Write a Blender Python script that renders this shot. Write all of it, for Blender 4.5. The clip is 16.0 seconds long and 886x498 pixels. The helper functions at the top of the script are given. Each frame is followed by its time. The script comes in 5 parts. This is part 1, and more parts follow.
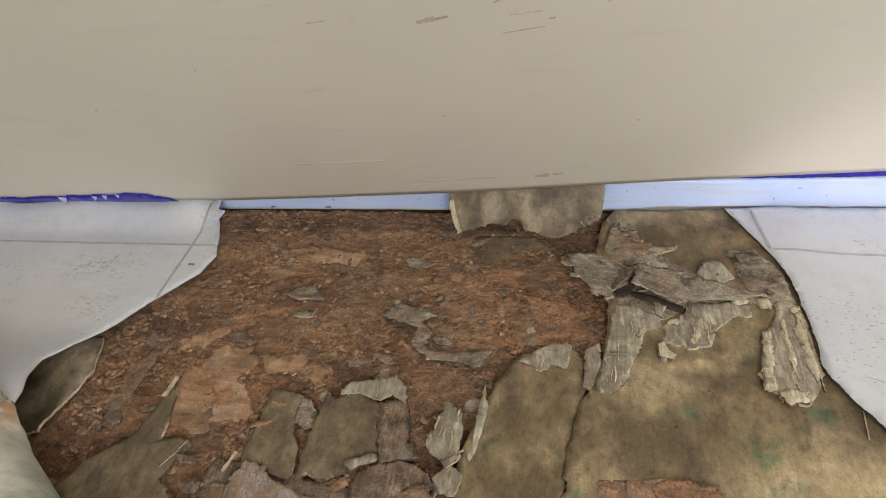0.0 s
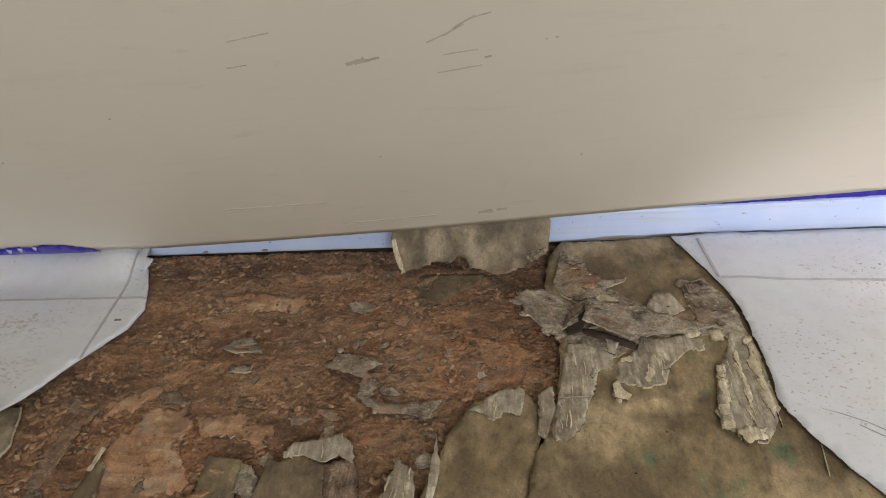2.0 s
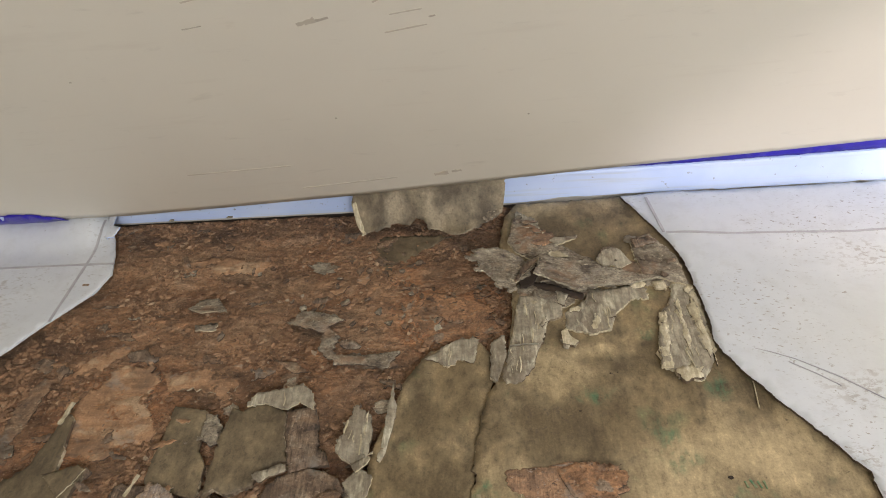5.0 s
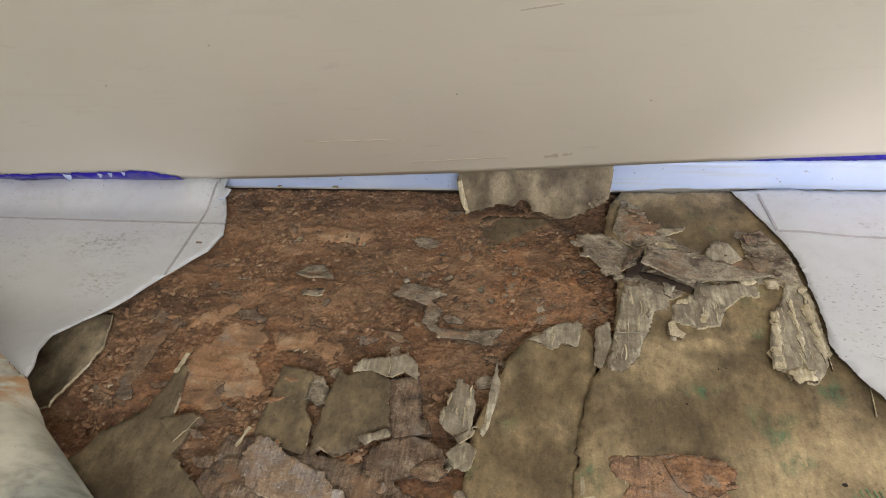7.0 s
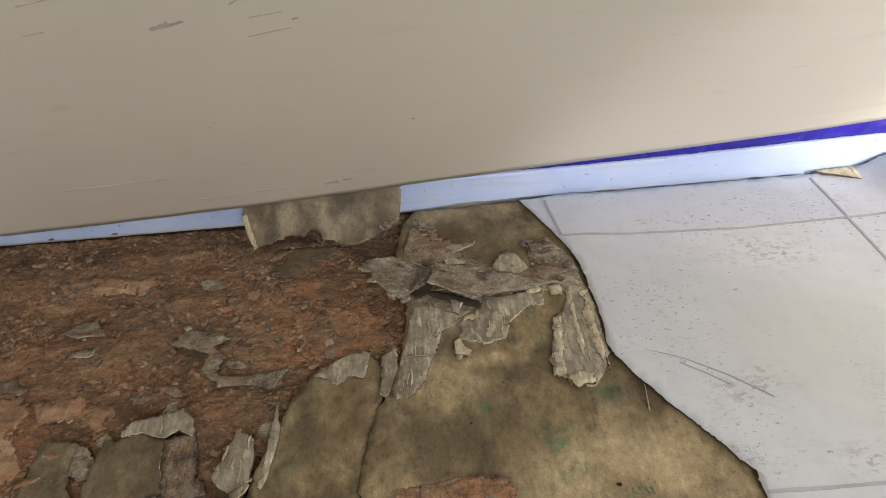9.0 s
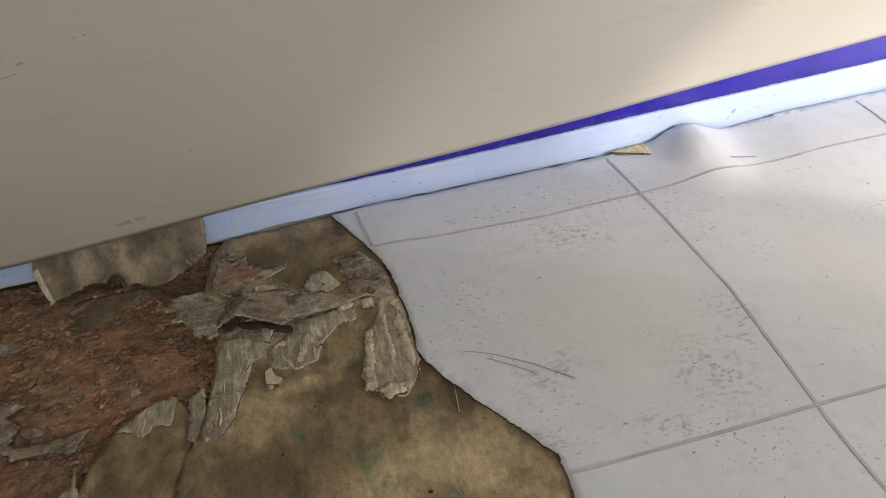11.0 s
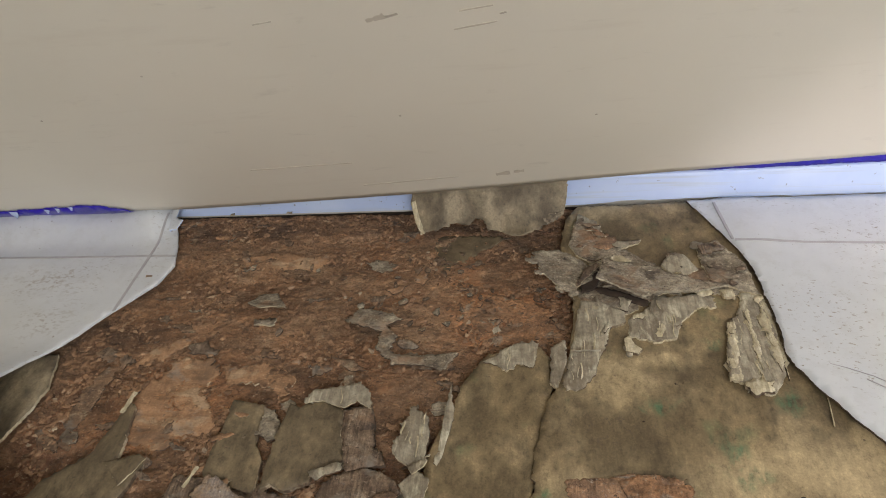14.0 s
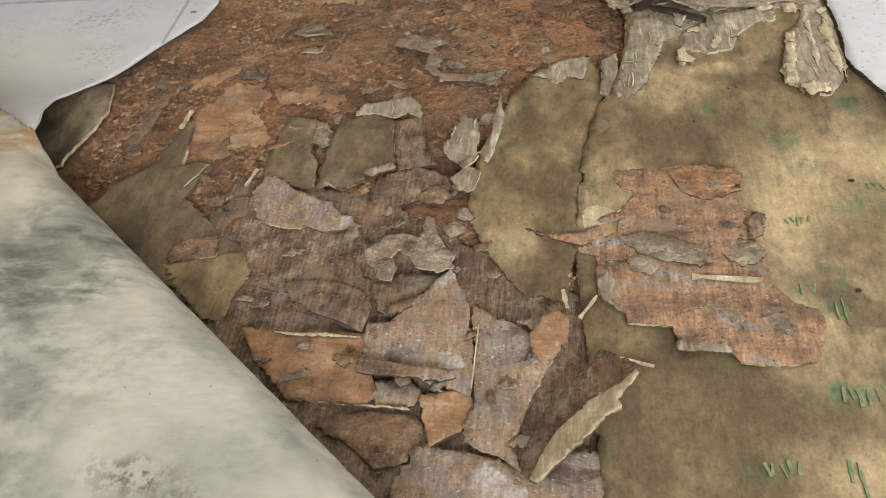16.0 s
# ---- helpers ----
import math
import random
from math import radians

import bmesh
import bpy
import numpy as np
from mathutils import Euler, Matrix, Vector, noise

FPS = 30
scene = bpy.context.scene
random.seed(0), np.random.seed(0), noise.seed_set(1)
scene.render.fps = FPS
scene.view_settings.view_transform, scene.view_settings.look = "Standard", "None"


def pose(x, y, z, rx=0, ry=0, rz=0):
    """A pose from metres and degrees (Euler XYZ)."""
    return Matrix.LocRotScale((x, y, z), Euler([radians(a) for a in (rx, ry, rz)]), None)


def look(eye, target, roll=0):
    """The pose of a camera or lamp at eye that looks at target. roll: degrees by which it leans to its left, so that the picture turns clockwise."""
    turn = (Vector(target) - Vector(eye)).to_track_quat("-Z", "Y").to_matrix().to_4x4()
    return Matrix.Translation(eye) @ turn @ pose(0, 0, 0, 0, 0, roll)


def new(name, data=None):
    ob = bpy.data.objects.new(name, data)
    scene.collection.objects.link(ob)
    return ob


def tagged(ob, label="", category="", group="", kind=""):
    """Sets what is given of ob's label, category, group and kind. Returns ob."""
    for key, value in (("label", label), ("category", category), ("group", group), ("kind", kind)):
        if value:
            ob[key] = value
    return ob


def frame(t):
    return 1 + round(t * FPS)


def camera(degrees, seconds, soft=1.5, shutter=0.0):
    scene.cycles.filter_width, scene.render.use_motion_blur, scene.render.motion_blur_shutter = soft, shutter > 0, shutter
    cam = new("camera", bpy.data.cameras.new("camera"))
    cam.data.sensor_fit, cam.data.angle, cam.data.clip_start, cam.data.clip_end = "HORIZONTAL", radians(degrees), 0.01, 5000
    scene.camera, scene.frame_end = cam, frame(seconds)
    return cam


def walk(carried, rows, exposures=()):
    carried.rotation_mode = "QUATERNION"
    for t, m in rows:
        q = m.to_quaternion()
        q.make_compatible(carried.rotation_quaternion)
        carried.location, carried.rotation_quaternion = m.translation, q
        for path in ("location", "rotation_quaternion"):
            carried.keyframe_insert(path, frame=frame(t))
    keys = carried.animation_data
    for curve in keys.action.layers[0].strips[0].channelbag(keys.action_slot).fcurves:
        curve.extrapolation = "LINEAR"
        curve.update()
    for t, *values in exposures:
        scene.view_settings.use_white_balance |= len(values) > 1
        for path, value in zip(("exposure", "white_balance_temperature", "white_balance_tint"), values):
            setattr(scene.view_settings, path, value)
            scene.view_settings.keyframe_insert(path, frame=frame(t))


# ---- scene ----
cam = camera(62.2, 16.0, 0.95)
PATH = [
    (0, (0.104, 0.014, 0.483), (-0.21, 1.548, -0.76), -6.5),
    (0.5, (0.081, 0.048, 0.541), (-0.075, 1.588, -0.725), -6.3),
    (1, (0.1, 0.074, 0.479), (-0.075, 1.664, -0.721), -7.4),
    (1.5, (0.113, 0.086, 0.484), (0.0, 1.688, -0.708), -5.9),
    (2, (0.105, 0.053, 0.484), (-0.069, 1.627, -0.738), -5.8),
    (2.5, (0.082, 0.011, 0.478), (-0.212, 1.529, -0.79), -6.7),
    (3, (0.079, 0.008, 0.481), (-0.245, 1.511, -0.798), -7.4),
    (3.5, (0.087, 0.012, 0.487), (-0.226, 1.525, -0.784), -7.4),
    (4, (0.096, 0.016, 0.484), (-0.16, 1.543, -0.782), -6.9),
    (4.2, (0.116, 0.015, 0.478), (-0.084, 1.552, -0.787), -6.3),
    (5.25, (0.128, 0.014, 0.479), (0.01, 1.568, -0.768), -5.6),
    (6.3, (0.111, 0.012, 0.478), (-0.078, 1.571, -0.76), -5.4),
    (6.5, (0.103, 0.013, 0.482), (-0.114, 1.551, -0.778), -5.3),
    (7, (0.085, 0.005, 0.48), (-0.201, 1.521, -0.793), -5.5),
    (7.5, (0.094, 0.01, 0.483), (-0.181, 1.536, -0.78), -5.6),
    (8, (0.1, 0.015, 0.48), (-0.135, 1.555, -0.775), -5.7),
    (8.5, (0.119, 0.022, 0.48), (-0.028, 1.574, -0.773), -4.7),
    (9, (0.176, 0.032, 0.465), (0.21, 1.591, -0.786), -4.1),
    (9.5, (0.22, 0.03, 0.465), (0.394, 1.567, -0.803), -5.6),
    (9.7, (0.234, 0.028, 0.46), (0.458, 1.552, -0.817), -5.9),
    (10.75, (0.26, 0.03, 0.465), (0.585, 1.552, -0.81), -5.2),
    (11.8, (0.212, 0.034, 0.47), (0.419, 1.568, -0.797), -3.9),
    (12, (0.188, 0.035, 0.47), (0.305, 1.581, -0.794), -4.2),
    (12.5, (0.14, 0.03, 0.47), (0.055, 1.586, -0.784), -5.3),
    (13, (0.123, 0.025, 0.475), (-0.047, 1.581, -0.77), -5.4),
    (13.5, (0.119, 0.024, 0.479), (-0.095, 1.581, -0.758), -6.0),
    (14, (0.115, 0.022, 0.475), (-0.133, 1.568, -0.769), -7.0),
    (14.5, (0.098, -0.002, 0.454), (-0.209, 1.469, -0.866), -7.9),
    (15, (0.099, -0.022, 0.432), (-0.242, 1.344, -0.988), -9.4),
    (15.5, (0.099, -0.038, 0.425), (-0.249, 1.261, -1.055), -10.7),
    (16, (0.102, -0.059, 0.406), (-0.241, 1.166, -1.137), -11.8),
]
EXPOSURES = [(0, 0.05), (0.5, -0.12), (1.5, -0.22), (3.5, 0.05), (8.0, 0.0), (9.0, -0.32), (9.5, -0.58), (9.7, -0.65), (11.8, -0.85), (12.0, -0.85), (12.5, -0.45), (13.0, -0.22), (14.0, -0.1), (14.5, 0.12), (15.2, 0.32), (16, 0.42)]
walk(cam, [(t, look(eye, target, roll)) for t, eye, target, roll in PATH], EXPOSURES)

# ---- light ----
world = bpy.data.worlds.new("sky")
scene.world = world
world.use_nodes = True
wn = world.node_tree.nodes
sky = wn.new("ShaderNodeTexSky")
sky.sky_type = "NISHITA"
sky.sun_disc = False
SUN_UP, SUN_FROM = 20.0, 128.5
sky.sun_elevation, sky.sun_rotation = radians(SUN_UP), radians(SUN_FROM)
world.node_tree.links.new(sky.outputs[0], wn["Background"].inputs[0])
wn["Background"].inputs[1].default_value = 0.12

sun = new("sun", bpy.data.lights.new("sun", "SUN"))
sun.data.energy, sun.data.angle, sun.data.color = 5.0, radians(4.0), (1.0, 0.95, 0.82)
_a, _e = radians(SUN_FROM), radians(SUN_UP)
sun.matrix_world = look((0, 0, 0), (-math.sin(_a) * math.cos(_e), -math.cos(_a) * math.cos(_e), -math.sin(_e)))


def added_lamp(name, eye, target, w, h, watts, colour):
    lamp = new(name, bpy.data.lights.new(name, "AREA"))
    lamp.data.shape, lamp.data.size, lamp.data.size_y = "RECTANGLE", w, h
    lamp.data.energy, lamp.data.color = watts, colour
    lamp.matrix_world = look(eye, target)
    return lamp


added_lamp("doorway_light", (1.29, 0.37, 0.95), (0.0, 0.37, 0.75), 0.48, 1.8, 11, (0.9, 0.95, 1.0))
# Added for general light from behind the camera, in an unseen opening.
added_lamp("added_lamp", (0.65, -1.95, 1.5), (0.2, 0.4, 0.2), 1.2, 0.9, 46, (0.98, 0.985, 1.0))
# Added narrow lamp: brightens the panel's right part, with the jamb cutting its edge.
added_lamp("added_panel_glow", (1.95, -0.269, 0.5), (0.4, 0.6, 0.15), 0.035, 0.7, 20.0, (1.0, 0.88, 0.93))

# ---- materials ----


class Nodes:
    """A short hand for one node material."""

    def __init__(self, name, rough=0.8):
        self.m = bpy.data.materials.new(name)
        self.m.use_nodes = True
        self.t = self.m.node_tree
        self.b = self.t.nodes["Principled BSDF"]
        self.b.inputs["Roughness"].default_value = rough
        self.tc = self.t.nodes.new("ShaderNodeTexCoord")

    def link(self, a, b):
        self.t.links.new(a, b)

    def mapped(self, scale, turn=0.0):
        n = self.t.nodes.new("ShaderNodeMapping")
        n.inputs["Scale"].default_value = scale
        n.inputs["Rotation"].default_value = (0, 0, radians(turn))
        self.link(self.tc.outputs["Object"], n.inputs["Vector"])
        return n.outputs[0]

    def noise(self, scale, detail=6, rough=0.6, vector=None, warp=0.0):
        n = self.t.nodes.new("ShaderNodeTexNoise")
        n.inputs["Scale"].default_value, n.inputs["Detail"].default_value = scale, detail
        n.inputs["Roughness"].default_value, n.inputs["Distortion"].default_value = rough, warp
        self.link(vector or self.tc.outputs["Object"], n.inputs["Vector"])
        return n.outputs[0]

    def ramp(self, value, stops):
        n = self.t.nodes.new("ShaderNodeValToRGB")
        r = n.color_ramp
        while len(r.elements) < len(stops):
            r.elements.new(0.5)
        for e, (p, c) in zip(r.elements, stops):
            e.position = p
            e.color = (*c, 1) if isinstance(c, tuple) else (c, c, c, 1)
        self.link(value, n.inputs[0])
        return n.outputs[0]

    def mix(self, factor, a, b, how="MIX"):
        n = self.t.nodes.new("ShaderNodeMix")
        n.data_type, n.blend_type = "RGBA", how
        for sock, v in ((n.inputs[0], factor), (n.inputs[6], a), (n.inputs[7], b)):
            if isinstance(v, tuple):
                sock.default_value = (*v, 1)
            elif isinstance(v, (int, float)):
                sock.default_value = v
            else:
                self.link(v, sock)
        return n.outputs[2]

    def blobs(self, spots, wander=0.03, scale=28, soft=0.25):
        """Where stains lie: soft uneven patches (x, y, half width, half depth), as a factor."""
        shift = self.t.nodes.new("ShaderNodeTexNoise")
        shift.inputs["Scale"].default_value, shift.inputs["Detail"].default_value = scale, 4
        self.link(self.tc.outputs["Object"], shift.inputs["Vector"])
        place = self.t.nodes.new("ShaderNodeVectorMath")
        place.operation = "MULTIPLY_ADD"
        self.link(shift.outputs["Color"], place.inputs[0])
        place.inputs[1].default_value = (2 * wander, 2 * wander, 0)
        self.link(self.tc.outputs["Object"], place.inputs[2])
        total = None
        for x, y, a, b in spots:
            sub = self.t.nodes.new("ShaderNodeVectorMath")
            sub.operation = "SUBTRACT"
            self.link(place.outputs[0], sub.inputs[0])
            sub.inputs[1].default_value = (x + wander, y + wander, 0)
            div = self.t.nodes.new("ShaderNodeVectorMath")
            div.operation = "MULTIPLY"
            self.link(sub.outputs[0], div.inputs[0])
            div.inputs[1].default_value = (1 / a, 1 / b, 0)
            far = self.t.nodes.new("ShaderNodeVectorMath")
            far.operation = "LENGTH"
            self.link(div.outputs[0], far.inputs[0])
            fall = self.t.nodes.new("ShaderNodeMapRange")
            fall.interpolation_type = "SMOOTHSTEP"
            for k, v in ((1, 1.0 + soft), (2, 1.0 - 2.2 * soft), (3, 0.0), (4, 1.0)):
                fall.inputs[k].default_value = v
            self.link(far.outputs["Value"], fall.inputs[0])
            if total is None:
                total = fall.outputs[0]
            else:
                top = self.t.nodes.new("ShaderNodeMath")
                top.operation = "MAXIMUM"
                self.link(total, top.inputs[0])
                self.link(fall.outputs[0], top.inputs[1])
                total = top.outputs[0]
        return total

    def part_of(self, factor, share):
        n = self.t.nodes.new("ShaderNodeMath")
        n.operation = "MULTIPLY"
        self.link(factor, n.inputs[0])
        if isinstance(share, (int, float)):
            n.inputs[1].default_value = share
        else:
            self.link(share, n.inputs[1])
        return n.outputs[0]

    def bump(self, height, strength, distance, before=None):
        n = self.t.nodes.new("ShaderNodeBump")
        n.inputs["Strength"].default_value, n.inputs["Distance"].default_value = strength, distance
        self.link(height, n.inputs["Height"])
        if before:
            self.link(before, n.inputs["Normal"])
        return n.outputs[0]

    def done(self, colour, normal=None):
        if isinstance(colour, tuple):
            self.b.inputs["Base Color"].default_value = (*colour, 1)
        else:
            self.link(colour, self.b.inputs["Base Color"])
        if normal:
            self.link(normal, self.b.inputs["Normal"])
        return self.m


def weathered(name, base, alt, blotch=22, grain=(260, 14, 60), streak=(0.1, 0.07, 0.04), streaks=0.5, pale=None,
              spots=None, spot_at=0.66, rough=0.8, relief=0.5, turn=0.0, blotch_step=(0.4, 0.62), contrast=1.0):
    """Torn weathered wood: blotches, fibres along one direction, fine grit, and spots of decay."""
    n = Nodes(name, rough)
    c = n.mix(n.ramp(n.noise(blotch, 5, 0.6, warp=0.4), [(blotch_step[0], 0.0), (blotch_step[1], 1.0)]), base, alt)
    if pale:
        c = n.mix(n.ramp(n.noise(blotch * 1.7, 4, 0.6, n.mapped((1.4, 0.6, 1), turn), 0.5), [(0.52, 0.0), (0.66, 1.0)]), c, pale)
    c = n.mix(0.6 * contrast, c, n.mix(1.0, c, n.ramp(n.noise(blotch * 4.5, 5, 0.7, warp=0.4), [(0.3, 0.5), (0.5, 1.0), (0.72, 1.45)]), "MULTIPLY"))
    fibre = n.noise(1.0, 4, 0.6, n.mapped(grain, turn), 0.4)
    f = n.ramp(fibre, [(0.42, 1.0), (0.62, 0.0)])
    c = n.mix(n.mix(streaks, (0, 0, 0), f), c, streak)
    grit = n.noise(480, 5, 0.7)
    c = n.mix(1.0, c, n.ramp(grit, [(0.3, 0.86), (0.7, 1.12)]), "MULTIPLY")
    if spots:
        c = n.mix(n.ramp(n.noise(blotch * 7, 4, 0.7), [(spot_at, 0.0), (spot_at + 0.07, 0.9)]), c, spots)
    b = n.bump(fibre, relief, 0.0012)
    b = n.bump(grit, relief * 0.7, 0.0006, b)
    return n.done(c, b)


def mouldy(name, base, tan, dark, damp=(), clean=(), mould=(), rough=0.7, step=(0.43, 0.58), green=0.0):
    """Face veneer gone mouldy: soft damp clouds, faint fibres along the sheet, dirt in the pores, patches of black specks."""
    n = Nodes(name, rough)
    c = n.mix(n.ramp(n.noise(9, 3, 0.5, n.mapped((1.0, 0.7, 1)), 0.2), [(0.43, 0.0), (0.57, 1.0)]), base, tan)
    cloud = n.ramp(n.noise(17, 3, 0.55, n.mapped((1.0, 0.75, 1)), 0.3), [(step[0], 0.0), (step[1], 0.85)])
    c = n.mix(cloud, c, dark)
    c = n.mix(1.0, c, n.ramp(n.noise(48, 5, 0.6, n.mapped((1.1, 0.75, 1)), 0.2), [(0.32, 0.55), (0.45, 0.92), (0.55, 1.06), (0.68, 1.4)]), "MULTIPLY")
    if damp:
        c = n.mix(n.part_of(n.blobs(damp, 0.025, 26, 0.5), 0.8), c, dark)
    if clean:
        c = n.mix(n.part_of(n.blobs(clean, 0.03, 22, 0.4), 0.75), c, tuple(min(0.8, v * 1.3) for v in tan))
    if green:
        c = n.mix(n.ramp(n.noise(26, 3, 0.55, n.mapped((1.3, 0.8, 1), 12)), [(0.6, 0.0), (0.72, green)]), c, (0.13, 0.16, 0.075))
        ink = n.blobs(((0.259, 0.36, 0.014, 0.018), (0.211, 0.408, 0.012, 0.012), (0.266, 0.345, 0.012, 0.01), (0.266, 0.48, 0.012, 0.012), (0.312, 0.409, 0.012, 0.012), (0.295, 0.305, 0.02, 0.01), (0.118, 0.322, 0.008, 0.006), (0.268, 0.245, 0.006, 0.014),
                       (0.262, 0.215, 0.012, 0.01), (0.15, 0.205, 0.012, 0.014), (0.258, 0.158, 0.018, 0.008), (0.212, 0.112, 0.012, 0.008)), 0.02, 60, 0.5)
        c = n.mix(n.part_of(ink, n.ramp(n.noise(75, 5, 0.65, n.mapped((1.6, 0.7, 1))), [(0.42, 0.0), (0.58, 0.75)])), c, (0.06, 0.17, 0.085))
    c = n.mix(n.ramp(n.noise(46, 5, 0.62, n.mapped((1.2, 0.7, 1)), 0.3), [(0.56, 0.0), (0.7, 0.4)]), c, tuple(v * 0.55 for v in base))
    fibre = n.noise(1.0, 5, 0.65, n.mapped((210, 13, 60)), 0.3)
    c = n.mix(1.0, c, n.ramp(fibre, [(0.3, 0.9), (0.5, 1.0), (0.7, 1.07)]), "MULTIPLY")
    pores = n.noise(1.0, 3, 0.6, n.mapped((480, 90, 60)))
    c = n.mix(n.ramp(pores, [(0.64, 0.0), (0.72, 0.3)]), c, tuple(v * 0.5 for v in dark))
    c = n.mix(1.0, c, n.ramp(n.noise(150, 6, 0.72, n.mapped((1.3, 0.8, 1))), [(0.34, 0.66), (0.46, 0.96), (0.56, 1.04), (0.68, 1.35)]), "MULTIPLY")
    c = n.mix(1.0, c, n.ramp(n.noise(520, 4, 0.65), [(0.32, 0.84), (0.68, 1.14)]), "MULTIPLY")
    specks = n.ramp(n.noise(95, 6, 0.75, n.mapped((1.2, 0.9, 1))), [(0.55, 0.0), (0.63, 0.85)])
    if mould:
        c = n.mix(n.part_of(n.blobs(mould, 0.02, 30, 0.5), specks), c, (0.085, 0.062, 0.045))
    c = n.mix(n.ramp(n.noise(160, 3, 0.6), [(0.69, 0.0), (0.73, 0.7)]), c, (0.09, 0.062, 0.04))
    b = n.bump(fibre, 0.3, 0.0008)
    b = n.bump(cloud, 0.15, 0.001, b)
    return n.done(c, n.bump(n.noise(420, 5, 0.7), 0.25, 0.0006, b))


def flaky(name, palette, scale=38, stretch=(1, 1.8, 1), fibre_scale=(160, 60, 80), fibres=0.3, relief=1.0, rough=0.92, speck=(0.045, 0.03, 0.022), gritty=1.0):
    """Torn layers of ply lying open: patches of four colours, each a step in the relief, with grit, fibres and dark decay."""
    n = Nodes(name, rough)
    patch = n.noise(scale, 7, 0.58, n.mapped(stretch), 0.5)
    a, b, c4, d = palette
    c = n.ramp(patch, [(0.34, a), (0.4, b), (0.46, b), (0.52, c4), (0.57, c4), (0.63, d)])
    second = n.noise(scale * 2.7, 6, 0.65, n.mapped((stretch[1], stretch[0], 1), 20), 0.4)
    c = n.mix(1.0, c, n.ramp(second, [(0.3, 0.6), (0.44, 0.93), (0.56, 1.04), (0.72, 1.35)]), "MULTIPLY")
    fibre = n.noise(1.0, 6, 0.7, n.mapped(fibre_scale), 0.4)
    c = n.mix(fibres, c, n.mix(1.0, c, n.ramp(fibre, [(0.38, 0.3), (0.62, 1.65)]), "MULTIPLY"))
    grit = n.noise(420, 6, 0.75)
    c = n.mix(gritty, c, n.mix(1.0, c, n.ramp(grit, [(0.34, 0.5), (0.47, 0.95), (0.54, 1.05), (0.68, 1.5)]), "MULTIPLY"))
    c = n.mix(n.ramp(n.noise(scale * 5, 5, 0.75), [(0.65, 0.0), (0.7, 0.8)]), c, speck)
    c = n.mix(n.ramp(n.noise(260, 5, 0.7, n.mapped((1, 1.4, 1), 40)), [(0.61, 0.0), (0.65, 0.8 * gritty)]), c, speck)
    c = n.mix(n.ramp(n.noise(230, 5, 0.7, n.mapped((1, 1.6, 1), 70)), [(0.61, 0.0), (0.66, 0.7)]), c, tuple(min(0.7, v * 1.5) for v in d))
    for at, scale_2, colour, share in ((0.52, 13, (0.13, 0.085, 0.055), 0.6), (0.55, 21, (0.31, 0.175, 0.095), 0.55), (0.56, 27, (0.3, 0.262, 0.215), 0.55)):
        c = n.mix(n.ramp(n.noise(scale_2, 6, 0.65, n.mapped((1, 1.5, 1), scale_2), 0.3), [(at, 0.0), (at + 0.1, share)]), c, colour)
    h = n.bump(patch, 0.8 * relief, 0.006)
    h = n.bump(second, 0.7 * relief, 0.003, h)
    h = n.bump(fibre, 0.6 * relief * (0.4 + fibres), 0.0015, h)
    h = n.bump(grit, 0.6 * relief, 0.0010, h)
    return n.done(c, h)


